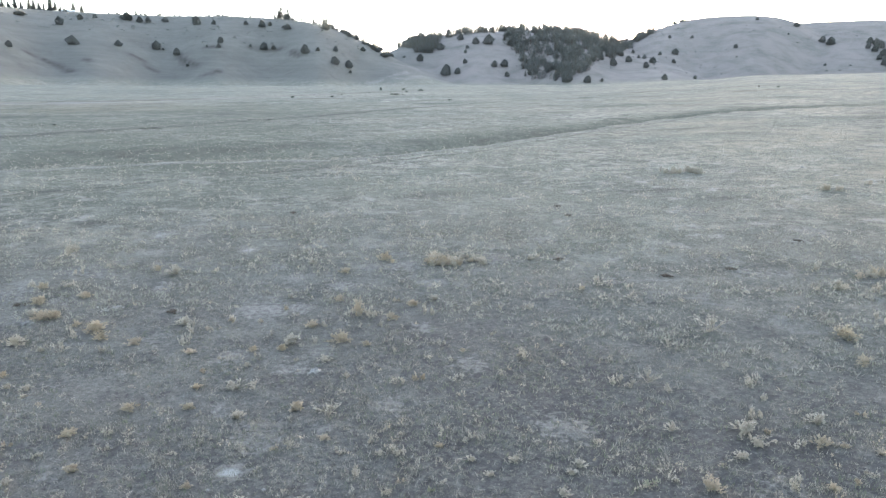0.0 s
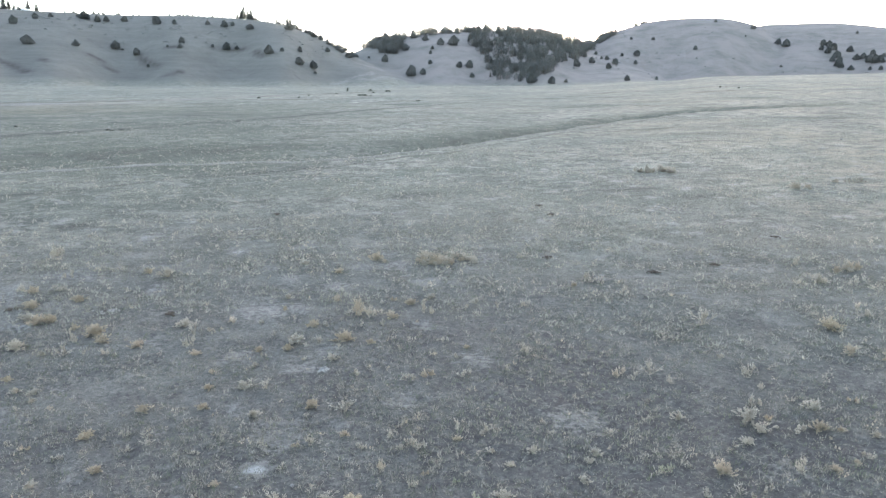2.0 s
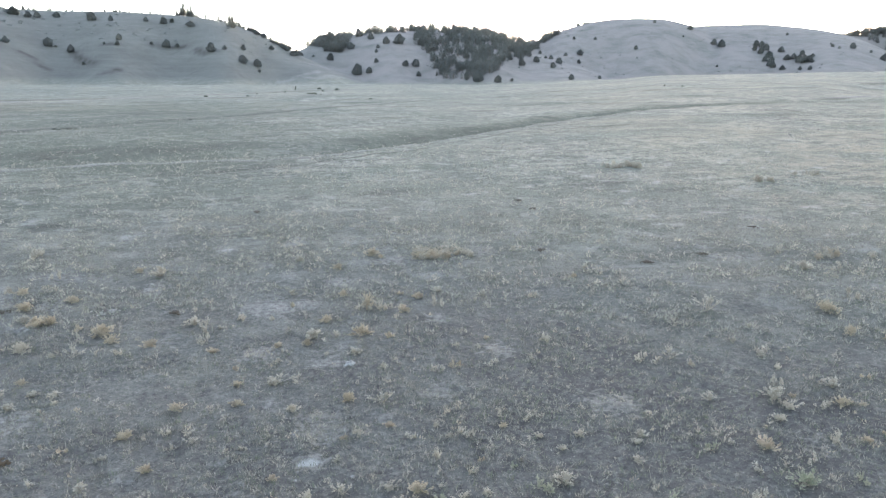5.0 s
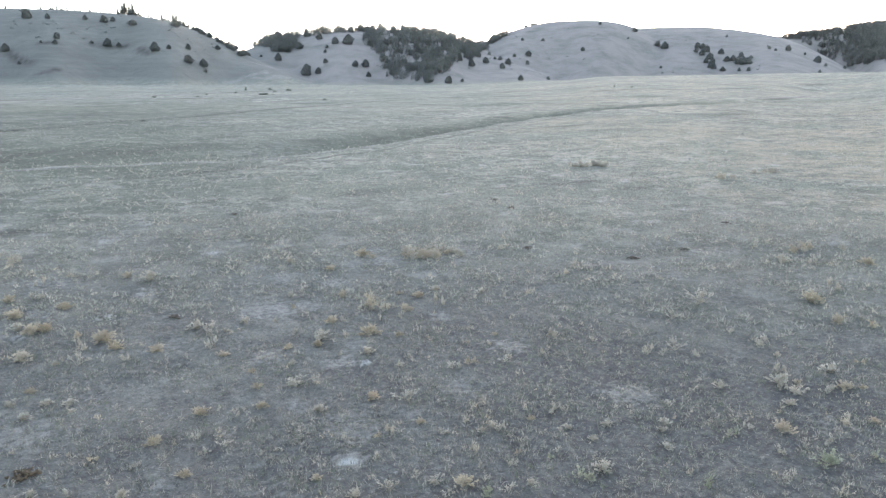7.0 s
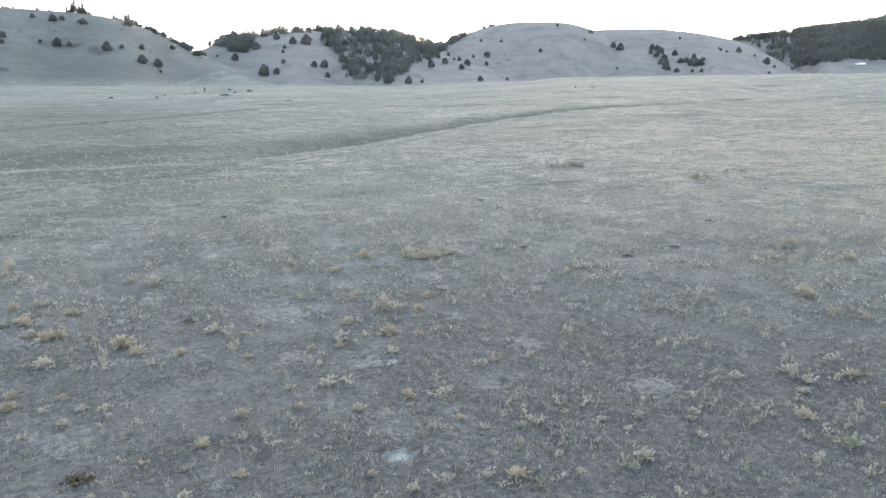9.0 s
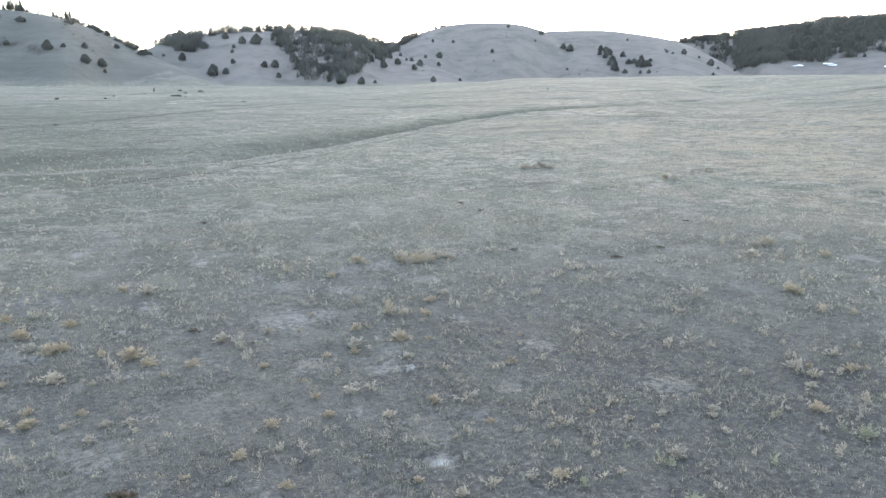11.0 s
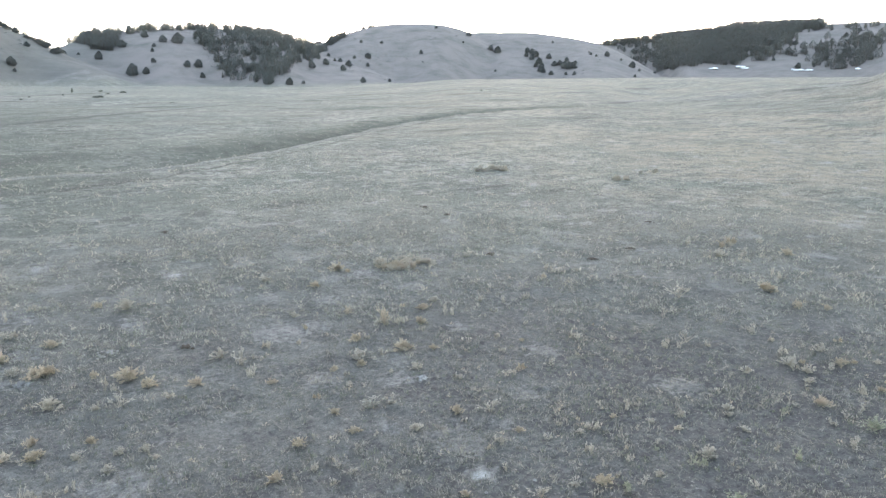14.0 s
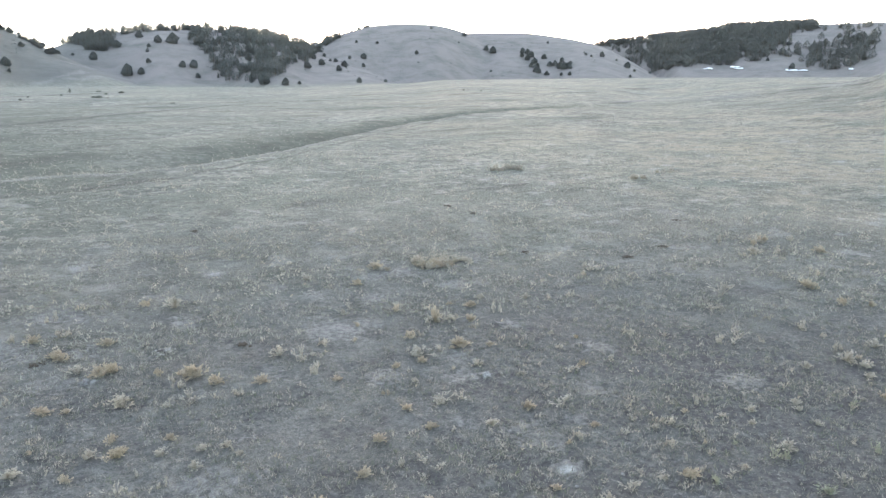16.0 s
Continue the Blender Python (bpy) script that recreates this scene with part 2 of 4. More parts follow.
EAST_CREST = ([28, 33, 36.4, 38.5, 40.5, 43.1, 45.1, 46.2, 48.8, 51.5, 53.8, 56, 70, 100], [0.03, 0.056, 0.0655, 0.0712, 0.0750, 0.0775, 0.0830, 0.0862, 0.0866, 0.0866, 0.0862, 0.0845, 0.07, 0.03], 640, 1060)
HILLS = [WEST_CREST, MIDDLE_CREST, SUNNY_CREST, SPUR_CREST, EAST_CREST]
# a low rise at the east end of the meadow, 140 m off, with a hollow behind it: bearing, height of its top
RISE_B, RISE_Z = [34, 37, 39.3, 43.4, 47.3, 49.2, 51, 52.8, 54.1, 55, 62, 80, 110], [4.3, 4.6, 4.95, 5.8, 6.6, 7.2, 7.8, 8.25, 9.0, 9.85, 12.5, 12, 6]


def field(b, r):
    z50 = np.clip(0.80 + 0.006 * b, 0.45, 1.15)
    near = curve(r, [0, 13, 25, 50], [0, 0.02, 0.34, 1.0]) * z50
    edge = EYE_LEVEL + 300 * curve(b, EDGE_B, EDGE_T)
    rise = np.where(r < 300, z50 + (edge - z50) * np.clip((r - 50) / 250, 0, 1), edge + 0.004 * (r - 300))
    top = curve(b, RISE_B, RISE_Z)
    behind = top - 0.9 * smooth(r, 140, 182)
    behind = behind + (edge - behind) * smooth(r, 175, 300) ** 0.8
    east = np.where(r < 140, z50 + (top - z50) * np.clip((r - 50) / 90, 0, 1) ** 1.05, behind)
    east = np.where(r < 300, east, rise)
    rise = rise + (east - rise) * smooth(b, 35, 41.5) * (1 - smooth(b, 85, 115))
    z = np.where(r < 50, near, rise)
    lip = curve(b, LIP_B, LIP_R)
    s = r - lip
    k = smooth(b, -14, 3) * (1 - 0.75 * smooth(b, 24, 34)) * 0.65 + 0.35 * smooth(b, -45, -30)
    w = curve(b, [-60, 3, 12, 20, 28, 40], [0.8, 0.9, 0.9, 0.7, 0.5, 0.4])
    dip = smooth(s, -2 * w, 4 * w) - smooth(s, 5 * w, 14 * w) * 0.8 - smooth(s, 12 * w, 32 * w) * 0.2
    return z - dip * k


def hill(b, r, spec, i):
    bs, ts, foot, crest = spec
    top = EYE_LEVEL + crest * curve(b, bs, ts)
    if i == 0:
        foot = 300 + 150 * smooth(b, -30, -6)
    if i == 4:                     # the wooded hill stands behind the sunny spur
        foot = 640 + 300 * (1 - smooth(b, 38.5, 43.5))
    f = foot + 40 * np.sin(b * 0.21 + i) + 18 * np.sin(b * 0.83 + 2 * i)
    c = crest + 25 * np.sin(b * 0.17 + 3 * i)
    t = np.clip((r - f) / (c - f), 0, 1)
    up = np.sin(t * 1.5708) ** 1.5
    base = field(b, np.minimum(r, 300.0)) - 3.0
    z = base + (top - base) * up
    return np.where(r > c, top - 0.05 * (r - c) - 0.0001 * (r - c) ** 2, z)


def height(x, y):
    """Ground height at (x, y), for arrays."""
    x, y = np.asarray(x, float), np.asarray(y, float)
    dx, dy = x - MID[0], y - MID[1]
    r = np.hypot(dx, dy)
    b = np.degrees(np.arctan2(dx, dy))
    z = field(b, r)
    z = z + (0.020 * waves(x, y, 0.75, 3) + 0.012 * waves(x, y, 0.36, 4)) * (1 - smooth(r, 24, 34))
    z = z + 0.05 * waves(x, y, 9, 1) * smooth(r, 8, 25) + 0.10 * waves(x, y, 33, 2) * smooth(r, 50, 120) + 0.06 * waves(x, y, 4.5, 7) * smooth(r, 30, 55) * (1 - smooth(r, 140, 230))
    far = np.full_like(z, -1e9)
    for i, spec in enumerate(HILLS):
        far = np.maximum(far, hill(b, r, spec, i))
    far = far + 5.0 * np.exp(-((b + 1.6) / 2.6) ** 2 - ((r - 505) / 30) ** 2)      # a low knoll in the gap between the hills
    on = smooth(far - z, 0, 12)
    z = np.maximum(z, far)
    # gullies and shoulders that run down the slopes
    rib = 1.6 * waves((b + 0.021 * (r - 380) * (b < 0)) * 9, r * 0.12, 40, 5) + 0.8 * waves(x, y, 60, 6)
    return z + on * rib * smooth(r, 300, 400) * (1 - 0.9 * smooth(r, 430, 560) * (b < 0) - 0.85 * smooth(r, 600, 700) * (b >= 0)) * (1 - 0.55 * smooth(b, 9, 15) - 0.45 * (1 - smooth(b, -12, -4)))
# ---------------- end of the lie of the land ----------------


# ---------------- helpers for meshes ----------------
def mesh_of(name, verts, faces, material, smooth_shade=False):
    me = bpy.data.meshes.new(name)
    me.from_pydata([tuple(v) for v in verts], [], faces)
    me.materials.append(material)
    if smooth_shade:
        me.polygons.foreach_set("use_smooth", [True] * len(me.polygons))
    me.update()
    return me


def part(name, verts, faces, material, parent, label="", smooth_shade=False):
    ob = new(name, mesh_of(name, verts, faces, material, smooth_shade))
    ob.parent = parent
    return tagged(ob, label) if label else ob


# ---------------- the ground, one sheet to the horizon ----------------
def build_ground():
    bearings = np.concatenate([np.arange(-180, -48, 1.5), np.arange(-48, 66, 0.28), np.arange(66, 180, 1.5)])
    radii = [0.5]
    while radii[-1] < 4000:
        r = radii[-1]
        radii.append(r + (0.3 if r < 5.5 else 0.11 if r < 26 else min(r * 0.011, 5.0) if r < 1100 else r * 0.12))
    radii = np.array(radii)
    nb, nr = len(bearings), len(radii)
    bb, rr = np.meshgrid(np.radians(bearings), radii)
    x, y = MID[0] + rr * np.sin(bb), MID[1] + rr * np.cos(bb)
    z = height(x, y)
    co = np.stack([x, y, z], -1).reshape(-1, 3)
    co = np.concatenate([co, [[MID[0], MID[1], float(height(MID[0], MID[1]))]]])
    i, j = np.meshgrid(np.arange(nr - 1), np.arange(nb), indexing="ij")
    a, b = i * nb + j, i * nb + (j + 1) % nb
    quads = np.stack([a, b, b + nb, a + nb], -1).reshape(-1, 4)
    fan = [(nr * nb, (k + 1) % nb, k) for k in range(nb)]
    me = bpy.data.meshes.new("ground")
    loops = np.concatenate([quads.ravel(), np.array(fan).ravel()])
    starts = np.concatenate([np.arange(len(quads)) * 4, len(quads) * 4 + np.arange(nb) * 3])
    me.vertices.add(len(co))
    me.vertices.foreach_set("co", co.ravel())
    me.loops.add(len(loops))
    me.loops.foreach_set("vertex_index", loops)
    me.polygons.add(len(starts))
    me.polygons.foreach_set("loop_start", starts)
    me.update(calc_edges=True)
    me.validate()
    me.polygons.foreach_set("use_smooth", [True] * len(me.polygons))
    X, Y = co[:, 0], co[:, 1]
    R, B = np.hypot(X - MID[0], Y - MID[1]), np.degrees(np.arctan2(X - MID[0], Y - MID[1]))
    lip = curve(B, LIP_B, LIP_R)
    w = curve(B, [-60, 3, 12, 20, 28, 40], [0.8, 0.9, 0.9, 0.7, 0.5, 0.4])
    s = (R - lip) / w
    far = np.full_like(X, -1e9)
    for n, spec in enumerate(HILLS):
        far = np.maximum(far, hill(B, R, spec, n))
    values = {
        "straw": np.clip(smooth(R, 10, 40) * 0.9 + 0.12 * waves(X, Y, 14, 8), 0, 1),
        # swale floor: greener grass plus the shade of its slope, painted dark
        "damp_shade": smooth(s, -0.5, 3) * (1 - smooth(s, 6, 24)) * (0.35 * smooth(B, -34, -24) + 0.65 * smooth(B, -3, 7)) * (1 - 0.55 * smooth(B, 22, 36))
        # west meadow: greener grass, painted darker for the lens fall-off
        + np.clip(0.56 + 0.26 * waves(X * 0.4, Y, 16, 21), 0, 0.9) * (1 - smooth(B, -12, 4)) * smooth(R, 26, 48) * (1 - smooth(R, 125, 150)),
        "dark_line": trails_and_lines(X, Y, R, B),
        "slope": smooth(far - field(B, R), 0.5, 6),
        "scar": eroded(X, Y),
        "sere_glare": np.clip(0.8 * np.exp(-((B - 49) / 13) ** 2 - ((R - 58) / 26) ** 2) * (1 + 0.9 * waves(X, Y, 11, 19))
                        + 0.7 * np.exp(-((B + 27) / 9) ** 2 - ((R - 131) / 15) ** 2) * (1 + 0.6 * waves(X, Y, 30, 20))
                        + 0.75 * np.exp(-((R - curve(B, TRACK[0], TRACK[1])) / 4.0) ** 2) * (1 - smooth(B, -12, -4))
                        # east meadow: drier grass, and warm sun glare painted with it
                        + 0.30 * smooth(B, 6, 26) * smooth(R, 32, 70) * (1 + 0.7 * waves(X * 0.5, Y, 14, 63)), 0, 0.8),
        "bare": bare_and_sunlit(X, Y),
        "dusty": 0.75 * smooth(R, 16, 22) * (1 - smooth(R, 48, 85)) * np.clip(0.75 + 0.45 * waves(X, Y, 10, 64), 0.15, 1),
        "glare_tint": 0.75 * smooth(B, -5, 3),             # sun glare over the eastern hills, painted as paler, pinker slopes
        # darker ground around the near right of the meadow
        "dark_soil": np.clip(np.exp(-((X - 4.5) / 7.5) ** 2 - ((Y - 9.5) / 5.5) ** 2) * (0.9 + 0.3 * waves(X, Y, 3.5, 51)), 0, 1),
    }
    for key, v in values.items():
        me.attributes.new(key, "FLOAT", "POINT").data.foreach_set("value", np.asarray(v, np.float32))
    me.materials.append(GROUND)
    return tagged(new("ground", me), "wide grazed meadow of dry grass and bare soil below rolling hills", "ground", kind="structure")


# pale bare patches: x, y, half width, half depth, how bare
PATCHES_WEST = [
    (-8.3, 11.4, 0.44, 0.5, 0.8), (-7.8, 11.4, 0.27, 0.27, 0.7), (-8, 19.5, 0.34, 0.66, 0.7), (-6.8, 23.8, 0.3, 0.38, 1.25), (-10.1, 16.3, 0.17, 0.18, 1.4), (-11.2, 21, 0.75, 0.58, 0.6), (-10.7, 21.8, 0.57, 0.43, 0.6),
    (-4.6, 14.2, 0.31, 0.43, 0.8), (-4.7, 17.5, 0.71, 0.67, 0.8), (-3.7, 17.7, 0.38, 0.42, 0.7), (-3.1, 10.5, 0.39, 0.39, 0.75), (-3.1, 11, 0.45, 0.3, 0.65), (-3, 19.5, 0.41, 0.38, 0.75), (-2.2, 21.5, 0.45, 0.39, 0.75),
    (-1.1, 21.5, 0.4, 0.55, 0.75), (1.6, 22.7, 0.68, 0.72, 0.8), (3.8, 22.6, 0.4, 0.38, 0.85), (-2.7, 14.5, 0.28, 0.37, 0.7), (-3.1, 13.5, 0.36, 0.32, 0.65),
]
PATCHES_NEAR = [
    (0.6, 13.8, 0.38, 0.44, 0.65), (-1, 11.8, 0.27, 0.38, 0.7), (2, 10.9, 0.39, 0.33, 0.75), (-3.2, 9.5, 0.23, 0.19, 1.45), (-2, 10.9, 0.15, 0.19, 0.75), (4.9, 9.1, 0.34, 0.34, 0.5), (-4.4, 20.4, 0.29, 0.49, 0.75),
    (-5.2, 21.6, 0.22, 0.23, 0.8), (4.9, 19.7, 0.25, 0.39, 0.6), (9.7, 20.2, 0.61, 0.29, 0.5), (-0.5, 16, 0.31, 0.32, 0.7), (-7.8, 15.1, 0.2, 0.3, 0.4), (-7.7, 12.7, 0.35, 0.25, 0.3), (-4, 11.6, 0.26, 0.23, 0.5),
    (-5.1, 10.8, 0.2, 0.16, 0.3), (-5.8, 9.3, 0.27, 0.19, 0.4), (-4.2, 8.9, 0.22, 0.17, 0.4), (-6.8, 23.8, 0.31, 0.34, 0.9), (-11.9, 18.8, 0.65, 0.62, 0.6),
]
PATCHES_OPEN = [
    (-10.3, 18.2, 0.35, 0.41, 0.7), (-11, 21.1, 0.79, 0.72, 0.6), (-1.5, 21.6, 0.36, 0.52, 0.6), (1.6, 22.5, 0.47, 0.49, 0.6), (13.9, 25.7, 0.72, 0.99, 0.5), (10, 20.1, 0.37, 0.25, 0.5), (8, 24.3, 0.42, 0.53, 0.5),
    (8.4, 22, 0.39, 0.45, 0.5), (10.8, 30.3, 0.66, 0.85, 0.4), (3.7, 25.1, 0.63, 0.52, 0.5), (-10.4, 21.7, 0.6, 0.46, 0.4), (-10.9, 16.5, 0.46, 0.38, 0.6), (-8.6, 11.5, 0.38, 0.29, 0.8), (-7.8, 11.4, 0.28, 0.23, 0.6),
    (-3.1, 10.7, 0.36, 0.45, 0.6), (2.2, 10.9, 0.39, 0.44, 0.6), (-4.3, 14.3, 0.24, 0.32, 0.6), (-11.6, 18.4, 0.37, 0.48, 0.5),
]


# a trail below the swale, then two dark lines farther out
TRAILS_AND_LINES = [([-40, -27.4, -21.5, -15.6, -5.7, 4.8, 13.5, 19.6, 26], [40, 40, 41, 43, 46, 54, 69, 86, 104], 0.35, 1.0),
          ([-40, -29.3, -22.2, -16.3, -10, -3.7, 2, 6.9, 12.3], [70, 78, 83.5, 89, 99, 112, 128, 146, 185], 1.3, 0.95),
          ([-40, -30.4, -23.3, -15.5, -7, -2.6, 1], [148, 150, 156, 171, 200, 217, 250], 3.0, 1.0)]
TRACK = ([-60, -30.4, -23.3, -15.5, -7, -2.6, 1], [146, 150, 152, 171, 197, 212, 246], 3.6)   # pale dirt track


# low worn banks on the east meadow: start, end, half width
BANKS = [((97.3, 87), (97.4, 83.4), 1.3), ((104.5, 86), (105.9, 83.5), 1.2), ((99.8, 78.7), (98.5, 75.4), 1.1), ((81.3, 69.2), (84.1, 67), 1.0),
         ((71.3, 103), (81.6, 108.4), 1.1), ((130.2, 170), (136, 171.1), 2.5), ((46.3, 76.4), (47.9, 76.8), 0.7), ((82, 87.8), (81.3, 84.6), 0.9)]
# eroded gullies on the west hill
SCARS = [[(-168, 460), (-161, 449), (-155, 441), (-147, 433)], [(-137, 415), (-134, 416), (-131, 420)], [(-185, 431), (-180, 433)], [(-215, 375), (-210, 378), (-201, 374), (-185, 358)],
         [(-177, 427), (-171, 427)], [(-130, 489), (-122, 492), (-107, 491)], [(-152, 464), (-145, 468)], [(-190, 384), (-186, 381)], [(-101, 482), (-92, 470)]]
# sunlit crests of the low knolls between the hills, painted pale: line, half width
SUNLIT_KNOLLS = [([(-35, 479), (-29, 487), (-23, 500)], 5.0), ([(-49, 466), (-41, 474), (-30, 477)], 4.0), ([(-38, 543), (-28, 565), (-19, 590)], 3.0), ([(-22, 479), (-10, 515)], 4.0)]


def trails_and_lines(x, y, r, b):
    """Narrow trails along the swale, and other thin dark lines over the meadow."""
    out = np.zeros_like(x)
    for bs, rs, wide, dark in TRAILS_AND_LINES:
        path = curve(b, bs, rs) + 0.4 * waves(b, b * 0, 3.0, 31)
        fade = smooth(b, bs[0], bs[0] + 5) * (1 - smooth(b, bs[-1] - 5, bs[-1])) * np.clip(0.8 + 0.5 * waves(b, r * 0, 2.5, 33), 0.35, 1)
        out = np.maximum(out, dark * fade * np.exp(-((r - path) / wide) ** 2))
    rng = np.random.RandomState(77)
    for _ in range(26):                                  # fainter, broken ones
        r0, lean, p = rng.uniform(34, 175), rng.uniform(-0.3, 0.5), rng.randint(1000)
        path = r0 * (1 + lean * (b - rng.uniform(-20, 40)) / 60) + 0.02 * r0 * waves(b, b * 0, 9.0, p)
        fade = np.clip(0.15 + 0.9 * waves(b, b * 0, 7.0, p + 1), 0, 1)
        out = np.maximum(out, rng.uniform(0.45, 0.85) * fade * np.exp(-((r - path) / (0.25 + 0.009 * r0)) ** 2) * (np.abs(b) < 70))
    return out


def eroded(x, y):
    out = np.zeros_like(x)
    for line in SCARS:
        for (ax, ay), (bx, by) in zip(line, line[1:]):
            t = np.clip(((x - ax) * (bx - ax) + (y - ay) * (by - ay)) / ((bx - ax) ** 2 + (by - ay) ** 2), 0, 1)
            d = np.hypot(x - ax - t * (bx - ax), y - ay - t * (by - ay))
            out = np.maximum(out, np.exp(-(d / 2.6) ** 2) * np.clip(0.85 + 0.4 * waves(x, y, 6, 23), 0.2, 1))
    for (ax, ay), (bx, by), w in BANKS:
        t = np.clip(((x - ax) * (bx - ax) + (y - ay) * (by - ay)) / ((bx - ax) ** 2 + (by - ay) ** 2), 0, 1)
        d = np.hypot(x - ax - t * (bx - ax), y - ay - t * (by - ay)) / w + 0.35 * waves(x, y, 2.5, 18)
        out = np.maximum(out, 0.65 * np.exp(-d ** 2) * (d < 3))
    return out


def bare_and_sunlit(x, y):
    out = np.clip(0.5 * waves(x, y, 2.3, 11) - 0.5, 0, 0.35) * (1 - smooth(np.hypot(x, y), 24, 34))
    for px, py, a, b, pale in PATCHES_WEST + PATCHES_NEAR + PATCHES_OPEN:
        d = 0.85 * np.hypot((x - px) / a, (y - py) / b) + 0.25 * waves(x, y, 0.35, 12)
        out = np.maximum(out, pale * (1 - smooth(d, 0.3, 1.4)))
    dx, dy = x - MID[0], y - MID[1]
    r, b = np.hypot(dx, dy), np.degrees(np.arctan2(dx, dy))
    track = (0.62 + 0.2 * waves(x, y, 20, 17)) * np.exp(-((r - curve(b, TRACK[0], TRACK[1])) / TRACK[2]) ** 2) * (1 - smooth(b, -10, 0))
    lip = np.exp(-((r - curve(b, LIP_B, LIP_R) + 1.1) / 0.85) ** 2) * (0.95 + 0.35 * waves(x, y, 5, 16)) * smooth(b, -34, -22) * (1 - smooth(b, 12, 26))
    # sunlight on the knoll tops, painted in the colour of bare soil
    sunlit_knoll = np.zeros_like(x)
    for line, w in SUNLIT_KNOLLS:
        for (ax, ay), (bx, by) in zip(line, line[1:]):
            t = np.clip(((x - ax) * (bx - ax) + (y - ay) * (by - ay)) / ((bx - ax) ** 2 + (by - ay) ** 2), 0, 1)
            sunlit_knoll = np.maximum(sunlit_knoll, np.exp(-(np.hypot(x - ax - t * (bx - ax), y - ay - t * (by - ay)) / w) ** 2) * np.clip(0.38 + 0.35 * waves(x, y * 0.5, 7, 15), 0, 0.75))
    rise = 0.55 * np.exp(-((r - 137) / 4.5) ** 2) * smooth(b, 33, 38) * (1 - smooth(b, 52, 58)) * (0.8 + 0.4 * waves(x, y, 12, 55))
    return np.maximum.reduce([out, track, lip, sunlit_knoll, rise])


build_ground()


# ---------------- trees ----------------
def sprays(rng, points, outward, size, flat=0.5):
    """Small triangular sprays of foliage at the points."""
    verts, faces = [], []
    for p, o in zip(points, outward):
        for _ in range(2):
            d = Vector(o) + Vector(rng.normal(0, 0.7, 3))
            d.normalize()
            side = d.cross(Vector(rng.normal(0, 1, 3))).normalized()
            L, W = size * rng.uniform(0.7, 1.4), size * rng.uniform(0.35, 0.7)
            n = len(verts)
            p0 = Vector(p)
            verts += [p0 - side * W, p0 + side * W, p0 + d * L]
            faces.append((n, n + 1, n + 2))
    return verts, faces


def tube(a, b, ra, rb, sides=6):
    a, b = Vector(a), Vector(b)
    d = (b - a).normalized()
    u = d.orthogonal().normalized()
    v = d.cross(u)
    verts = [p + (u * math.cos(t) + v * math.sin(t)) * r for p, r in ((a, ra), (b, rb)) for t in [6.2832 * i / sides for i in range(sides)]]
    faces = [(i, (i + 1) % sides, sides + (i + 1) % sides, sides + i) for i in range(sides)]
    return verts, faces + [tuple(range(sides, 2 * sides))]


def join(*pieces):
    verts, faces = [], []
    for v, f in pieces:
        n = len(verts)
        verts += list(v)
        faces += [tuple(i + n for i in face) for face in f]
    return verts, faces


def crown_shape(rng, kind, count, size):
    """Foliage of a tree 1 m high: sprays on the limbs' ends, uneven, with gaps."""
    pts, outs = [], []
    lumps = [(rng.uniform(0, 6.28), rng.uniform(0.15, 0.9), rng.uniform(0.15, 0.50)) for _ in range(18)]
    while len(pts) < count:
        t, a = 1 - rng.uniform(0, 1) ** (0.75 if kind == "juniper" else 0.55), rng.uniform(0, 6.2832)
        if kind == "juniper":
            rad = 0.50 * (1 - t ** (1.3 + 0.9 * lumps[0][1])) ** 0.65 * (0.82 + 0.18 * min(1.0, t * 6))
            z = 0.01 + 0.99 * t
        else:
            layer = 0.62 + 0.38 * math.cos(t * 6.28 * 6 + 2 * math.sin(a + 7 * lumps[1][1]))
            rad = 0.26 * (1 - t) ** 0.8 * layer + 0.012
            z = 0.05 + 0.95 * t
        bulge = 1
        for la, lt, lr in lumps:
            da = (a - la + 3.1416) % 6.2832 - 3.1416
            bulge += lr * math.exp(-(da / 0.38) ** 2 - ((t - lt) / 0.11) ** 2)
        rr = rad * (bulge - 0.22) * rng.uniform(0.55, 1.0) ** 0.5
        pts.append((rr * math.cos(a), rr * math.sin(a), z))
        outs.append((math.cos(a), math.sin(a), 0.35 if kind == "juniper" else -0.15))
    return sprays(rng, pts, outs, size)


def wood_shape(rng, kind):
    top = 0.75 if kind == "juniper" else 0.93
    pieces = [tube((0, 0, -0.06), (0.01, 0, top), 0.035 if kind == "juniper" else 0.022, 0.005)]
    for i in range(14):
        t, a = 0.12 + 0.75 * i / 14 * top, i * 2.4
        reach = (0.34 if kind == "juniper" else 0.20) * (1 - t) + 0.03
        pieces.append(tube((0, 0, t), (reach * math.cos(a), reach * math.sin(a), t + 0.10), 0.010, 0.003, 4))
    return join(*pieces)


def build_tree(kind, name, material, label, seed, count):
    rng = np.random.RandomState(seed)
    root = tagged(new(name), label, "tree", kind="thing")
    part("trunk", *wood_shape(rng, kind), BARK, root, "dark brown trunk with bare limbs")
    part("crown", *crown_shape(rng, kind, count, 0.050 if kind == "juniper" else 0.048), material, root)
    return root

JUNIPERS = [build_tree("juniper", "juniper", JUNIPER, "dark green rounded juniper on the dry hillside", 20 + i, 2000) for i in range(4)]
PINES = [build_tree("pine", "pine", PINE, "slender dark pine on the hill crest", 40 + i, 1000) for i in range(4)]
USED = set()


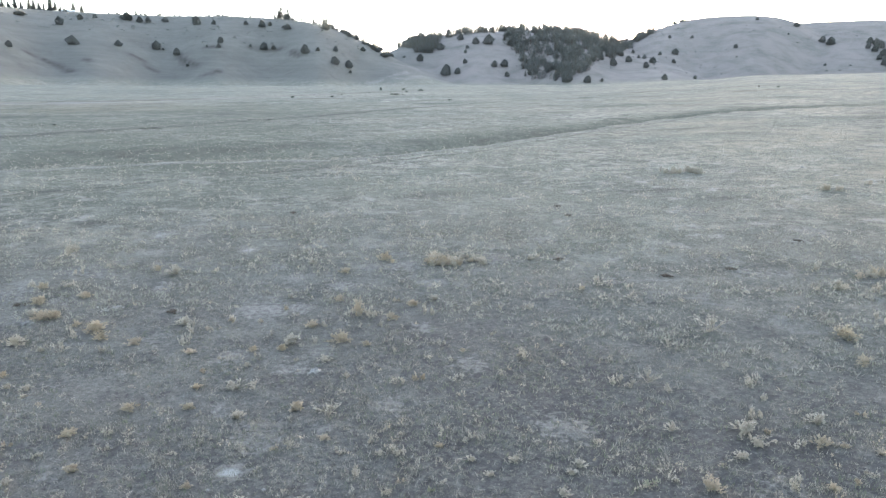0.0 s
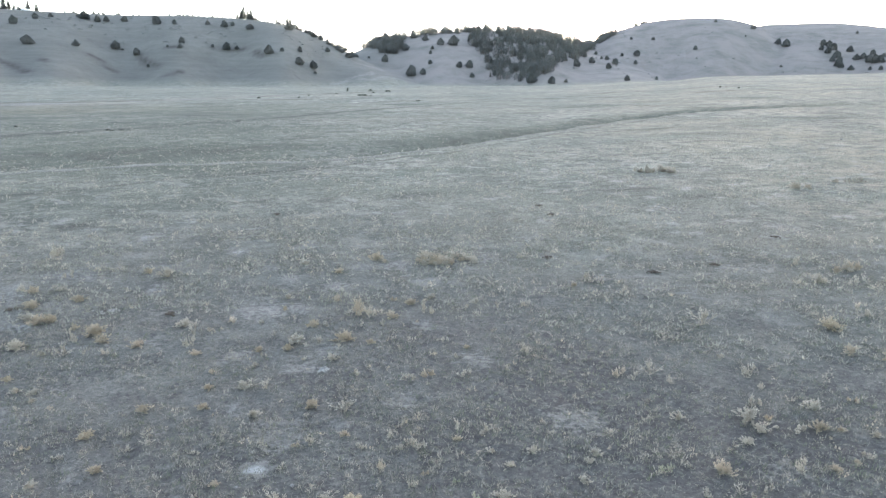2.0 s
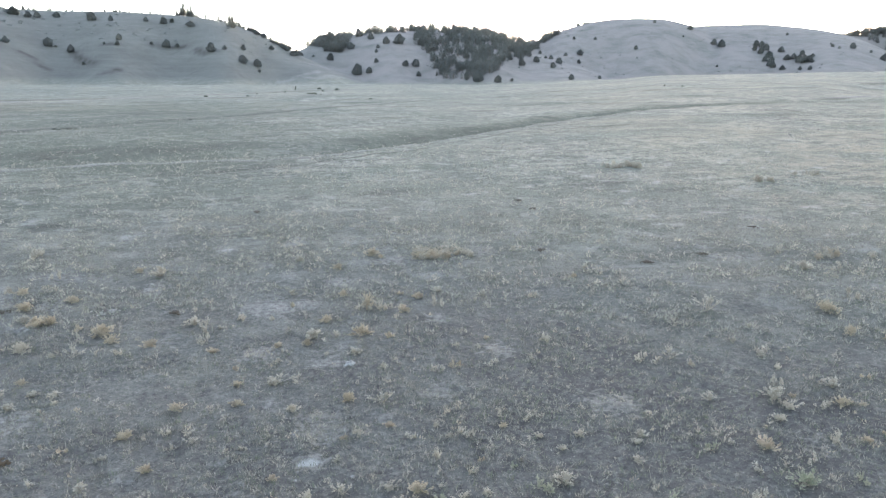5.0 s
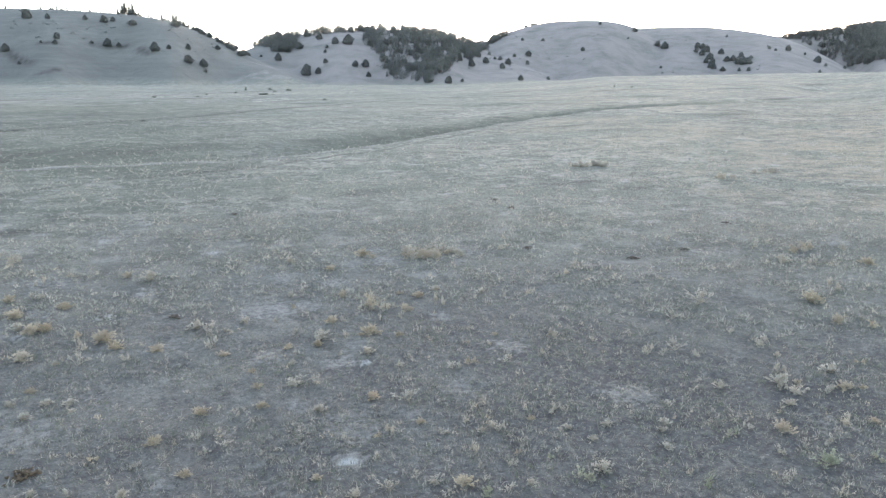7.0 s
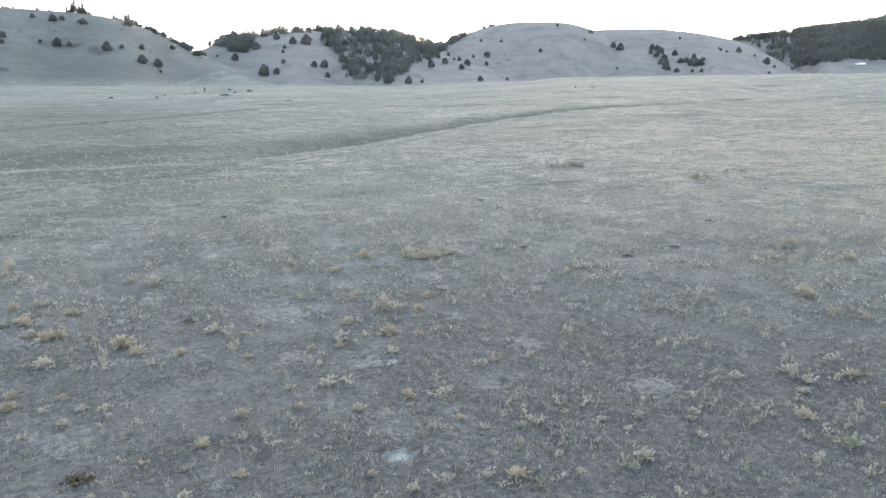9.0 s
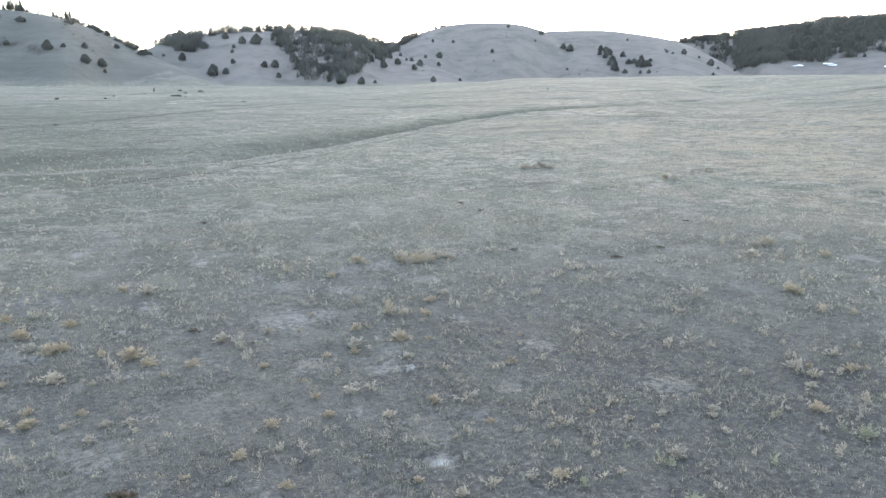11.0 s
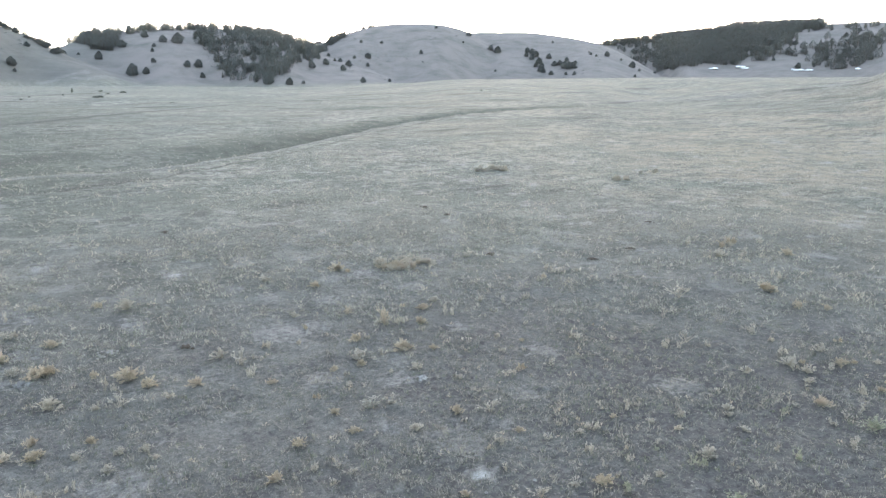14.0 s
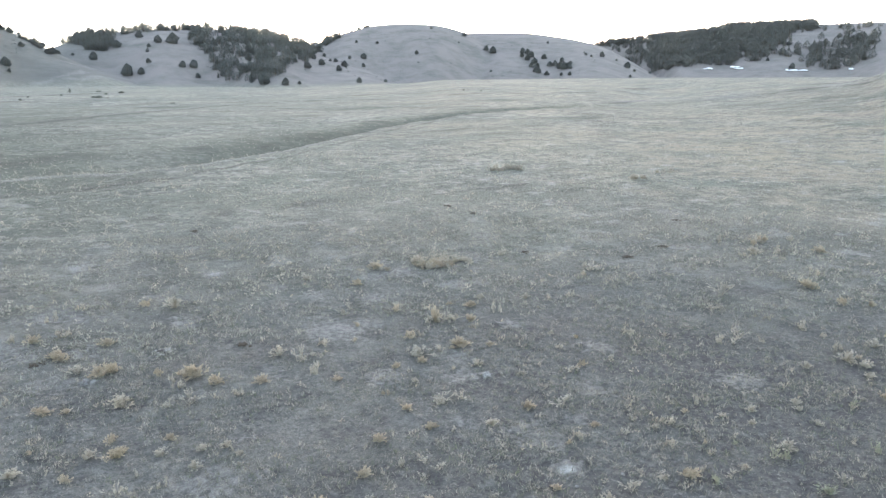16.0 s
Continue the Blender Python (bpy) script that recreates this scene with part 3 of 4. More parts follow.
def plant(kinds, b, r, h, wide=1.0, rng=random):
    """A tree h metres high at bearing b and range r."""
    x, y = MID[0] + r * math.sin(radians(b)), MID[1] + r * math.cos(radians(b))
    z = float(height(x, y)) - 0.02 * h
    src = rng.choice(kinds)
    m = pose(x, y, z, rng.uniform(-3, 3), rng.uniform(-3, 3), rng.uniform(0, 360))
    ob = src if src.name not in USED else copy_thing(src, m)
    USED.add(src.name)
    ob.matrix_basis = m @ Matrix.Diagonal((h * wide, h * wide, h, 1))
    return ob

random.seed(5)
# single junipers on the slopes: bearing, range, height
WEST_HILL = [
    (-30.38, 415, 3.4), (-26.59, 462, 5.3), (-27.3, 521, 5.5), (-25.98, 544, 4.0), (-25.04, 556, 2.7), (-22.96, 568, 5.6), (-23.61, 476, 3.9), (-21.1, 502, 5.7),
    (-20.64, 502, 1.6), (-19.71, 490, 4.8), (-18.99, 462, 1.9), (-21.58, 569, 4.2), (-20.39, 573, 4.2), (-18.21, 551, 6.3), (-17.0, 546, 3.6), (-16.56, 498, 4.1),
    (-16.69, 486, 2.8), (-17.55, 488, 1.6), (-14.39, 505, 2.1), (-13.47, 552, 5.4), (-13.36, 505, 5.3), (-12.63, 504, 2.9), (-10.26, 481, 5.9), (-9.26, 485, 2.8),
    (-7.97, 473, 5.4), (-6.93, 483, 5.5), (-6.8, 475, 2.3), (-7.93, 501, 3.7), (-5.85, 543, 3.5), (-3.93, 573, 5.1),
]
MIDDLE_HILL = [
    (-1.39, 634, 6.7), (0.71, 585, 9.5), (1.62, 578, 5.2), (2.18, 601, 3.9), (4.52, 589, 5.2), (5.32, 594, 6.3), (5.53, 572, 4.2), (2.2, 632, 3.1),
    (2.32, 647, 3.1), (2.98, 657, 6.4), (4.0, 653, 11.6), (1.75, 694, 6.8), (0.84, 727, 8.3), (0.21, 669, 6.5), (10.3, 502, 8.1), (11.92, 495, 5.2),
    (12.98, 508, 2.5),
]
SUN_HILL = [
    (13.71, 582, 6.1), (14.82, 610, 5.4), (15.53, 646, 2.6), (15.95, 649, 3.7), (16.15, 589, 4.8), (16.61, 624, 5.6), (17.07, 664, 3.2), (17.64, 510, 4.1),
    (18.17, 673, 5.4), (18.1, 648, 3.7), (19.77, 568, 2.8), (22.34, 686, 3.9), (19.26, 725, 2.9), (17.65, 726, 2.9), (23.57, 773, 3.1), (26.17, 780, 5.1),
    (25.7, 742, 1.8), (28.25, 688, 2.2), (27.88, 762, 6.2), (28.42, 750, 7.3), (15.08, 671, 3.3), (14.27, 631, 4.6),
]
SUN_SPUR = [
    (32.44, 735, 5.4), (32.89, 707, 5.2), (33.28, 706, 5.2), (32.65, 677, 4.4), (33.78, 664, 3.2), (34.42, 653, 3.7), (34.48, 698, 3.4), (36.89, 742, 5.4),
    (38.86, 736, 6.6), (38.0, 752, 2.4), (35.66, 734, 3.0), (36.09, 728, 2.4), (39.38, 733, 3.0), (39.06, 679, 2.8), (40.55, 794, 3.2), (30.77, 752, 5.5),
    (31.12, 748, 6.1), (31.44, 739, 6.6), (31.13, 728, 5.9), (31.67, 717, 6.4), (31.45, 705, 5.1), (31.89, 702, 5.7), (32.03, 687, 5.0), (31.77, 691, 5.0),
    (30.69, 736, 4.8), (33.68, 691, 6.7), (34.02, 684, 7.2), (34.28, 684, 5.6), (33.83, 714, 4.6), (34.49, 679, 3.3), (35.53, 746, 1.8), (32.72, 802, 2.6),
]
EAST_HILL = [
    (50.4, 781, 5.6), (48.75, 806, 3.4), (50.05, 870, 4.6), (50.6, 842, 4.1), (53.2, 905, 5.2), (54.0, 925, 4.2),
]
for stand in (WEST_HILL, MIDDLE_HILL, SUN_HILL, SUN_SPUR, EAST_HILL):
    for b, r, h in stand:
        plant(JUNIPERS, b, r, min(h * 0.98, 9.0), random.uniform(1.0, 1.25))

# pines along the crest of the west hill: bearing, height
CREST = [(-30.63, 5.7), (-30.3, 4.1), (-29.91, 8.3), (-29.54, 4.7), (-29.07, 6.7), (-28.81, 6.7), (-28.49, 5.2), (-28.21, 5.2), (-27.79, 9.3), (-27.5, 6.2), (-27.19, 4.1), (-26.39, 6.7),
         (-25.88, 5.2), (-24.15, 2.1), (-23.63, 3.1), (-22.37, 4.1), (-22.03, 2.1), (-21.76, 2.1), (-20.77, 2.6), (-19.77, 2.1), (-19.41, 3.1), (-17.35, 3.1), (-16.76, 3.1), (-16.36, 4.1),
         (-15.74, 4.1), (-14.37, 3.6), (-13.63, 2.1), (-12.54, 5.2), (-12.26, 8.3), (-12.05, 10.9), (-11.76, 8.3), (-11.51, 10.4), (-11.16, 4.1), (-10.52, 4.7), (-9.62, 5.2), (-9.1, 3.1),
         (-8.84, 7.8), (-8.63, 8.8), (-8.37, 5.7), (-8.15, 4.1), (-7.5, 4.1), (-7.2, 4.1), (-6.86, 4.1), (-6.42, 4.1)]
# spreading junipers just below it: bearing, range, width, height
SHOULDER = [(-22.96, 567, 9.2, 5.1), (-22.11, 564, 4.6, 4.6), (-14.67, 554, 3.6, 3.2), (-12.88, 556, 3.6, 3.2), (-11.62, 542, 6.2, 4.0), (-8.71, 555, 7.2, 3.6), (-7.43, 587, 5.7, 2.9), (-6.91, 576, 5.6, 3.3),
            (-6.39, 578, 4.7, 2.8), (-5.73, 574, 5.6, 2.8), (-5.3, 578, 5.6, 2.8), (-4.99, 570, 7.4, 3.2), (-4.72, 567, 4.6, 2.8), (-4.19, 557, 6.8, 4.5), (-29.66, 536, 8.8, 2.6)]


def crest_range(b, i):
    """Range at which hill i stands highest against the sky."""
    r = np.arange(300, 1050, 2.0)
    x, y = MID[0] + r * math.sin(radians(b)), MID[1] + r * math.cos(radians(b))
    return float(r[np.argmax((height(x, y) - EYE_LEVEL) / r * (r < HILLS[i][3] + 20))])


for b, h in CREST:
    plant(PINES if h > 3 else JUNIPERS, b, crest_range(b, 0) - random.uniform(0, 4), h * (1.1 if b < -25.5 else 0.88), random.uniform(0.9, 1.4))
    for _ in range(1 if h > 6 else 2):          # bushes and saplings between them
        c = b + random.uniform(-0.7, 0.7)
        plant(JUNIPERS + PINES[:1], c, crest_range(c, 0) - random.uniform(0, 12), h * random.uniform(0.25, 0.5), random.uniform(0.9, 1.5))
for b, r, w, h in SHOULDER:
    plant(JUNIPERS, b, r, h, w / h)
for i in range(26):
    b = -9.0 + 6.6 * random.random() ** 0.8
    plant(JUNIPERS, b, crest_range(b, 0) - random.uniform(0, 10), random.uniform(1.8, 3.6), 1.4)


# ---------------- woods on the far hills ----------------
def inside(b, r, poly):
    hit = False
    for (b0, r0), (b1, r1) in zip(poly, poly[1:] + poly[:1]):
        if (b0 > b) != (b1 > b) and r < r0 + (b - b0) / (b1 - b0) * (r1 - r0):
            hit = not hit
    return hit


def build_wood(name, label, polys, count, gap, sizes, seed):
    """A wood: many small trees, each with stem and uneven crown, joined into one."""
    rng = np.random.RandomState(seed)
    shapes = [(crown_shape(rng, kind, 180, 0.085 if kind == "juniper" else 0.07), wood_shape(rng, kind)) for kind in ("juniper", "pine", "juniper", "pine", "juniper")]
    verts, faces, owner = [], [], []
    total = 0
    for poly, share in polys:
        bs, rs = [p[0] for p in poly], [p[1] for p in poly]
        want, tries = int(count * share), 0
        while want and tries < 20000:
            tries += 1
            b, r = rng.uniform(min(bs), max(bs)), rng.uniform(min(rs), max(rs))
            if not inside(b, r, poly) or waves(b * 12, r, 42, seed) < gap:
                continue
            want -= 1
            h = rng.uniform(*sizes)
            x, y = MID[0] + r * math.sin(radians(b)), MID[1] + r * math.cos(radians(b))
            z = float(height(x, y)) - 0.1
            (cv, cf), (wv, wf) = shapes[rng.randint(len(shapes))]
            ca, sa, w = math.cos(total), math.sin(total), h * rng.uniform(0.9, 1.3)
            for vs, fs, own in ((cv, cf, 0), (wv, wf, 1)):
                n = len(verts)
                verts += [(x + w * (v[0] * ca - v[1] * sa), y + w * (v[0] * sa + v[1] * ca), z + h * v[2]) for v in vs]
                faces += [tuple(i + n for i in f) for f in fs]
                owner += [own] * len(fs)
            total += 1
    me = mesh_of(name, verts, faces, PINE)
    me.materials.append(BARK)
    me.polygons.foreach_set("material_index", owner)
    return tagged(new(name, me), label, "wood", kind="stuff")


MIDDLE_WOOD = [([(-3.6, 800), (-2.8, 735), (1, 728), (6, 705), (11, 690), (13.8, 690), (14, 760), (8, 790), (2, 800)], 0.25),
               ([(5.0, 672), (6.1, 640), (6.7, 600), (6.9, 572), (8.5, 545), (10.16, 504), (11.83, 537), (13.43, 618), (14.63, 692), (13.56, 686), (11.19, 688), (7.7, 706), (5.51, 712)], 0.5),
               ([(-3.0, 735), (-2.49, 698), (-1.81, 670), (-0.46, 658), (-0.03, 691), (-0.05, 728), (-1.62, 757)], 0.15),
               ([(13.47, 595), (14.25, 648), (15.0, 743), (16.19, 775), (16.79, 769), (15.36, 807), (13.79, 670)], 0.10)]
EAST_WOOD = [([(36.0, 1045), (38.5, 1000), (40.3, 930), (40.85, 870), (41.9, 812), (43.2, 788), (43.8, 806), (45.7, 812), (46.5, 808), (48.1, 804), (48.6, 815), (49.0, 842), (49.5, 870), (50.2, 925), (51.3, 945), (51.8, 960), (51.8, 1070), (44, 1075), (36.2, 1075)], 0.90),
             ([(51.3, 792), (51.4, 838), (51.55, 875), (52.5, 888), (53.9, 888), (55.5, 880), (55.5, 790), (54.1, 778)], 0.08), ([(48.7, 830), (51.2, 800), (51.4, 850), (50.2, 915), (49.4, 880)], 0.012), ([(51.9, 900), (55.6, 910), (55.6, 960), (51.9, 985)], 0.01)]
build_wood("hill_wood", "dense dark juniper and pine wood on a hillside", MIDDLE_WOOD, 1000, -0.85, (3.6, 7.6), 61)
build_wood("hill_wood", "dusky mixed wood covering a far hill", EAST_WOOD, 1700, -1.5, (5.5, 9.5), 62)
for i in range(26):
    b = -2.5 + 16 * random.random()
    plant(PINES + JUNIPERS, b, crest_range(b, 1) - random.uniform(0, 10), random.uniform(3.5, 8), random.uniform(0.8, 1.2))
for i in range(30):             # low trees climb the shoulder of the sunny hill
    b = 13.6 + 5.6 * random.random() ** 1.5
    plant(JUNIPERS + PINES[:1], b, crest_range(b, 2) - random.uniform(0, 26), random.uniform(1.8, 3.8), random.uniform(0.9, 1.3))
for i in range(24):
    b = 37.5 + 14 * random.random()
    plant(PINES + JUNIPERS, b, crest_range(b, 4) - random.uniform(0, 10), random.uniform(4, 7.5), random.uniform(0.9, 1.3))


# ---------------- dry weeds and grass of the near meadow ----------------
def weed_shape(rng, stems, spread, puff, puffs, crowns=1):
    """A loose clump 1 m high: one or more crowns of splayed, forked stems with small seed heads."""
    wood, heads = [], ([], [])
    foot = [(0.0, 0.0, 1.0)] + [(*rng.normal(0, 0.5, 2), rng.uniform(0.45, 0.85)) for _ in range(crowns - 1)]
    for _ in range(stems):
        a, lean = rng.uniform(0, 6.2832), abs(rng.normal(0, 1)) * spread
        lean = min(lean, 1.15)
        fx, fy, tall = foot[rng.randint(len(foot))]
        L = rng.uniform(0.45, 1.05) * (1 - 0.25 * lean) * tall
        d = Vector((math.sin(lean) * math.cos(a), math.sin(lean) * math.sin(a), math.cos(lean)))
        base = Vector((fx + rng.normal(0, 0.07), fy + rng.normal(0, 0.07), -0.02))
        knee, tip = base + d * L * 0.55, base + d * L + Vector((0, 0, 0.06))
        wood += [tube(base, knee, 0.014, 0.010, 3), tube(knee, tip, 0.010, 0.005, 3)]
        ends = [(knee, tip)]
        for _ in range(2):
            e = knee + (d + Vector(rng.normal(0, 0.38, 3))).normalized() * L * rng.uniform(0.25, 0.5)
            wood.append(tube(knee, e, 0.008, 0.004, 3))
            ends.append((knee, e))
        for root, e in ends:                       # seed heads line the upper half of every twig
            up = (e - root).normalized()
            pts = [root.lerp(e, rng.uniform(0.45, 1.05)) + Vector(rng.normal(0, puff * 0.35, 3)) for _ in range(puffs)]
            v, f = sprays(rng, pts, [up * 1.3 + Vector((0, 0, 0.4)) for p in pts], puff)
            n = len(heads[0])
            heads[0].extend(v)
            heads[1].extend(tuple(i + n for i in t) for t in f)
    return join(*wood), heads


SPAN = {}            # width of each weed as built, 1 m high


def build_weed(name, label, material, seed, stems, spread, puff, puffs, crowns):
    rng = np.random.RandomState(seed)
    wood, heads = weed_shape(rng, stems, spread, puff, puffs, crowns)
    root = tagged(new(name), label, "weed", "dry weeds on the meadow", "thing")
    tagged(part("stalk", *wood, STEM, root, "thin brown-grey forked stalks"), kind="stuff")
    SPAN[root.name] = 2 * float(np.percentile([math.hypot(v[0], v[1]) for v in heads[0]], 92))
    tagged(part("foliage", *heads, material, root), kind="stuff")
    return root


def set_down(src, x, y, w, tall):
    """A weed w metres wide at (x, y); tall: its height as a share of the width."""
    m = pose(x, y, float(height(x, y)), random.uniform(-6, 6), random.uniform(-6, 6), random.uniform(0, 360))
    ob = src if src.name not in USED else copy_thing(src, m)
    USED.add(src.name)
    k = w / SPAN[src.name]
    ob.matrix_basis = m @ Matrix.Diagonal((k, k, w * tall, 1))
    return ob


GOLDEN = [build_weed("dry_weed", "bushy golden dry weed with fluffy seed heads on grazed ground", GOLD, 70 + i, 30 + 7 * (i % 4), 0.60, 0.058, 9, 1 + i % 2) for i in range(6)]
BLEACHED = [build_weed("dry_weed", "loose bleached grey weed with thin forked stems", PALE, 80 + i, 20 + 6 * ((i + 1) % 4), 0.62, 0.060, 7, 1 + (i + 1) % 3) for i in range(6)]
TALL = [build_weed("dry_weed", "upright pale weed stalks with small heads on bare soil", PALE, 90 + i, 10 + 2 * i, 0.55, 0.046, 5, 1 + i) for i in range(4)]
SAGE = [build_weed("dry_weed", "grey-green half dry weed in a loose clump", SAGE_HEADS, 96 + i, 26 + 6 * i, 0.62, 0.060, 7, 2) for i in range(3)]
# where the larger weeds stand: x, y, width
GOLDEN_AT_FIRST = [
    (1.8, 7.86, 0.31), (-1.41, 8.2, 0.3), (3.81, 9.03, 0.34), (6.02, 9.12, 0.2), (-2.66, 10.24, 0.19), (6.09, 10.27, 0.27), (-7.06, 10.29, 0.2), (7.31, 11.22, 0.24), (-4.61, 11.71, 0.21),
    (-10.43, 12.35, 0.24), (-4.73, 12.52, 0.2), (-9.66, 12.85, 0.29), (-0.53, 12.89, 0.35), (9.16, 13.02, 0.37), (-8.83, 13.11, 0.2), (8.61, 13.31, 0.46), (-5.57, 14.38, 0.25), (-10.5, 14.93, 0.17),
    (-2.33, 15.14, 0.45), (-7.84, 15.17, 0.33),
]
GOLDEN_AT_SECOND = [
    (-8.21, 15.72, 0.48), (-8.84, 16.02, 0.38), (-3.18, 16.12, 0.31), (-1.26, 16.67, 0.32), (-9.75, 16.69, 0.36), (13.26, 17.72, 0.45), (-10.76, 17.82, 0.33), (-9.83, 18.46, 0.3), (12.12, 19.72, 0.46),
    (12.61, 19.82, 0.52), (0.09, 21.68, 0.48), (-0.17, 21.7, 0.41), (0.28, 21.72, 0.37), (-0.38, 21.89, 0.48), (-1.59, 21.89, 0.37), (0.59, 22.01, 0.38), (0.9, 22.13, 0.3), (-0.53, 22.18, 0.26),
]
BLEACHED_AT_FIRST = [
    (-0.12, 7.3, 0.24), (3.82, 7.96, 0.34), (4.69, 7.99, 0.25), (1.71, 8.16, 0.15), (-0.72, 8.28, 0.15), (0.04, 8.39, 0.37), (0.47, 8.47, 0.3), (-1.66, 8.48, 0.27), (-3.18, 8.52, 0.18),
    (-2.03, 8.68, 0.17), (1.69, 8.87, 0.17), (-0.2, 8.98, 0.07), (5.6, 9.02, 0.12), (-3.7, 9.07, 0.12), (3.07, 9.11, 0.28), (-6.33, 9.13, 0.18), (-0.64, 9.2, 0.16), (6.35, 9.33, 0.2),
    (0.69, 9.39, 0.12), (-7.59, 9.41, 0.11), (1.92, 9.43, 0.16), (-5.59, 9.51, 0.2), (2.06, 9.63, 0.2), (1.12, 9.8, 0.18), (0.42, 9.84, 0.1), (4.64, 9.89, 0.21), (6.87, 9.97, 0.17),
    (-6.31, 9.98, 0.21), (-0.98, 10.01, 0.15),
]
BLEACHED_AT_SECOND = [
    (-4.29, 10.05, 0.11), (-0.77, 10.05, 0.31), (-1.67, 10.08, 0.21), (5.65, 10.18, 0.29), (6.38, 10.18, 0.15), (-0.09, 10.27, 0.16), (5.11, 10.32, 0.24), (-7.38, 10.45, 0.12), (-1.2, 10.48, 0.2),
    (4.89, 10.49, 0.29), (-1.95, 10.5, 0.1), (-6.21, 10.61, 0.24), (5.44, 10.67, 0.17), (5.05, 10.7, 0.35), (-8.26, 10.72, 0.11), (-0.05, 10.77, 0.25), (3.85, 10.79, 0.23), (6.41, 11.01, 0.31),
    (-2.65, 11.19, 0.08), (5.36, 11.21, 0.33), (-3.6, 11.28, 0.23), (-4.28, 11.42, 0.12), (-5.62, 11.56, 0.23), (-2.63, 11.62, 0.23), (5.85, 11.9, 0.24), (-8.57, 11.95, 0.21), (-7.84, 12.1, 0.09),
    (4.29, 12.41, 0.23), (-7.97, 12.49, 0.21),
]
BLEACHED_AT_THIRD = [
    (-8.36, 12.53, 0.19), (-4, 12.56, 0.29), (6.05, 12.63, 0.41), (-9.01, 12.67, 0.19), (-0.93, 12.69, 0.3), (-11.13, 12.74, 0.27), (0.25, 12.87, 0.31), (-10.05, 12.96, 0.21), (-1.92, 12.98, 0.23),
    (-4.84, 13.25, 0.21), (-9.77, 13.3, 0.28), (5.74, 13.35, 0.28), (-10.93, 13.46, 0.13), (-4.09, 13.67, 0.12), (-10.96, 13.81, 0.18), (-2.54, 13.95, 0.25), (-4.04, 14.14, 0.2), (0.43, 14.4, 0.16),
    (-8.81, 14.41, 0.16), (-7.54, 14.5, 0.26), (-4.18, 14.5, 0.18), (-3.55, 14.57, 0.2), (-0.08, 14.78, 0.29), (-1.71, 14.81, 0.18), (-9.56, 14.82, 0.36), (9.04, 14.85, 0.43), (-6.95, 14.92, 0.29),
    (-3.4, 15.05, 0.34), (-10.9, 15.08, 0.29),
]
BLEACHED_AT_FOURTH = [
    (1.2, 15.47, 0.17), (10.19, 15.7, 0.46), (-5.47, 15.78, 0.17), (-11.57, 15.9, 0.21), (-5.65, 15.93, 0.14), (-0.99, 16.09, 0.14), (-2.01, 16.15, 0.22), (-2.9, 16.25, 0.25), (-6.3, 16.28, 0.37),
    (-4.51, 16.36, 0.28), (-9.95, 16.49, 0.38), (-10.38, 16.92, 0.31), (0.63, 17.1, 0.21), (-4.13, 17.52, 0.21), (4.44, 17.54, 0.2), (0.94, 17.58, 0.25), (11.2, 17.58, 0.28), (-0.78, 17.6, 0.27),
    (-1.54, 17.89, 0.15), (-1.29, 18, 0.22), (-10.85, 18, 0.35), (-0.25, 18.1, 0.28), (-2.77, 18.2, 0.31), (11.82, 18.27, 0.44), (-4.17, 18.44, 0.22), (10.87, 18.54, 0.43), (3.91, 18.93, 0.17),
    (-11.37, 19.1, 0.28), (13.67, 19.26, 0.39),
]
BLEACHED_AT_FIFTH = [
    (-10.86, 19.38, 0.42), (-11.85, 19.38, 0.31), (4.49, 19.39, 0.5), (-11.01, 20.72, 0.46), (-8.2, 20.74, 0.43), (-3, 20.83, 0.28), (-8.8, 21.09, 0.4), (-4.26, 22.08, 0.3), (1.1, 22.16, 0.23),
    (-1.83, 22.26, 0.45), (2.97, 22.5, 0.31), (-12.71, 23.15, 0.52), (-12.8, 23.58, 0.52),
]
TWIGGY_AT_FIRST = [
    (3.5, 7.2, 0.28), (2.64, 7.34, 0.13), (0.38, 7.4, 0.19), (3, 7.7, 0.25), (4.33, 8.03, 0.21), (-1.06, 8.25, 0.22), (-1.86, 8.32, 0.22), (3.37, 8.45, 0.2), (3.87, 8.5, 0.27),
    (4.34, 8.54, 0.19), (-2.7, 8.58, 0.25), (-1.26, 8.58, 0.12), (-3.94, 8.73, 0.12), (-0.77, 8.87, 0.16), (-4.45, 8.89, 0.12), (-2.28, 8.92, 0.19), (-2.9, 8.95, 0.12), (-1.29, 8.97, 0.12),
    (2.85, 9.02, 0.18), (5.12, 9.07, 0.27), (-0.01, 9.15, 0.09), (-1.3, 9.27, 0.22), (-4.63, 9.3, 0.09), (-7.09, 9.31, 0.19), (3.34, 9.34, 0.25), (-2.8, 9.49, 0.07), (-0.45, 9.52, 0.13),
    (-3.9, 10.14, 0.08), (-5.37, 10.24, 0.15), (-2.45, 10.24, 0.21), (2.5, 10.24, 0.24),
]
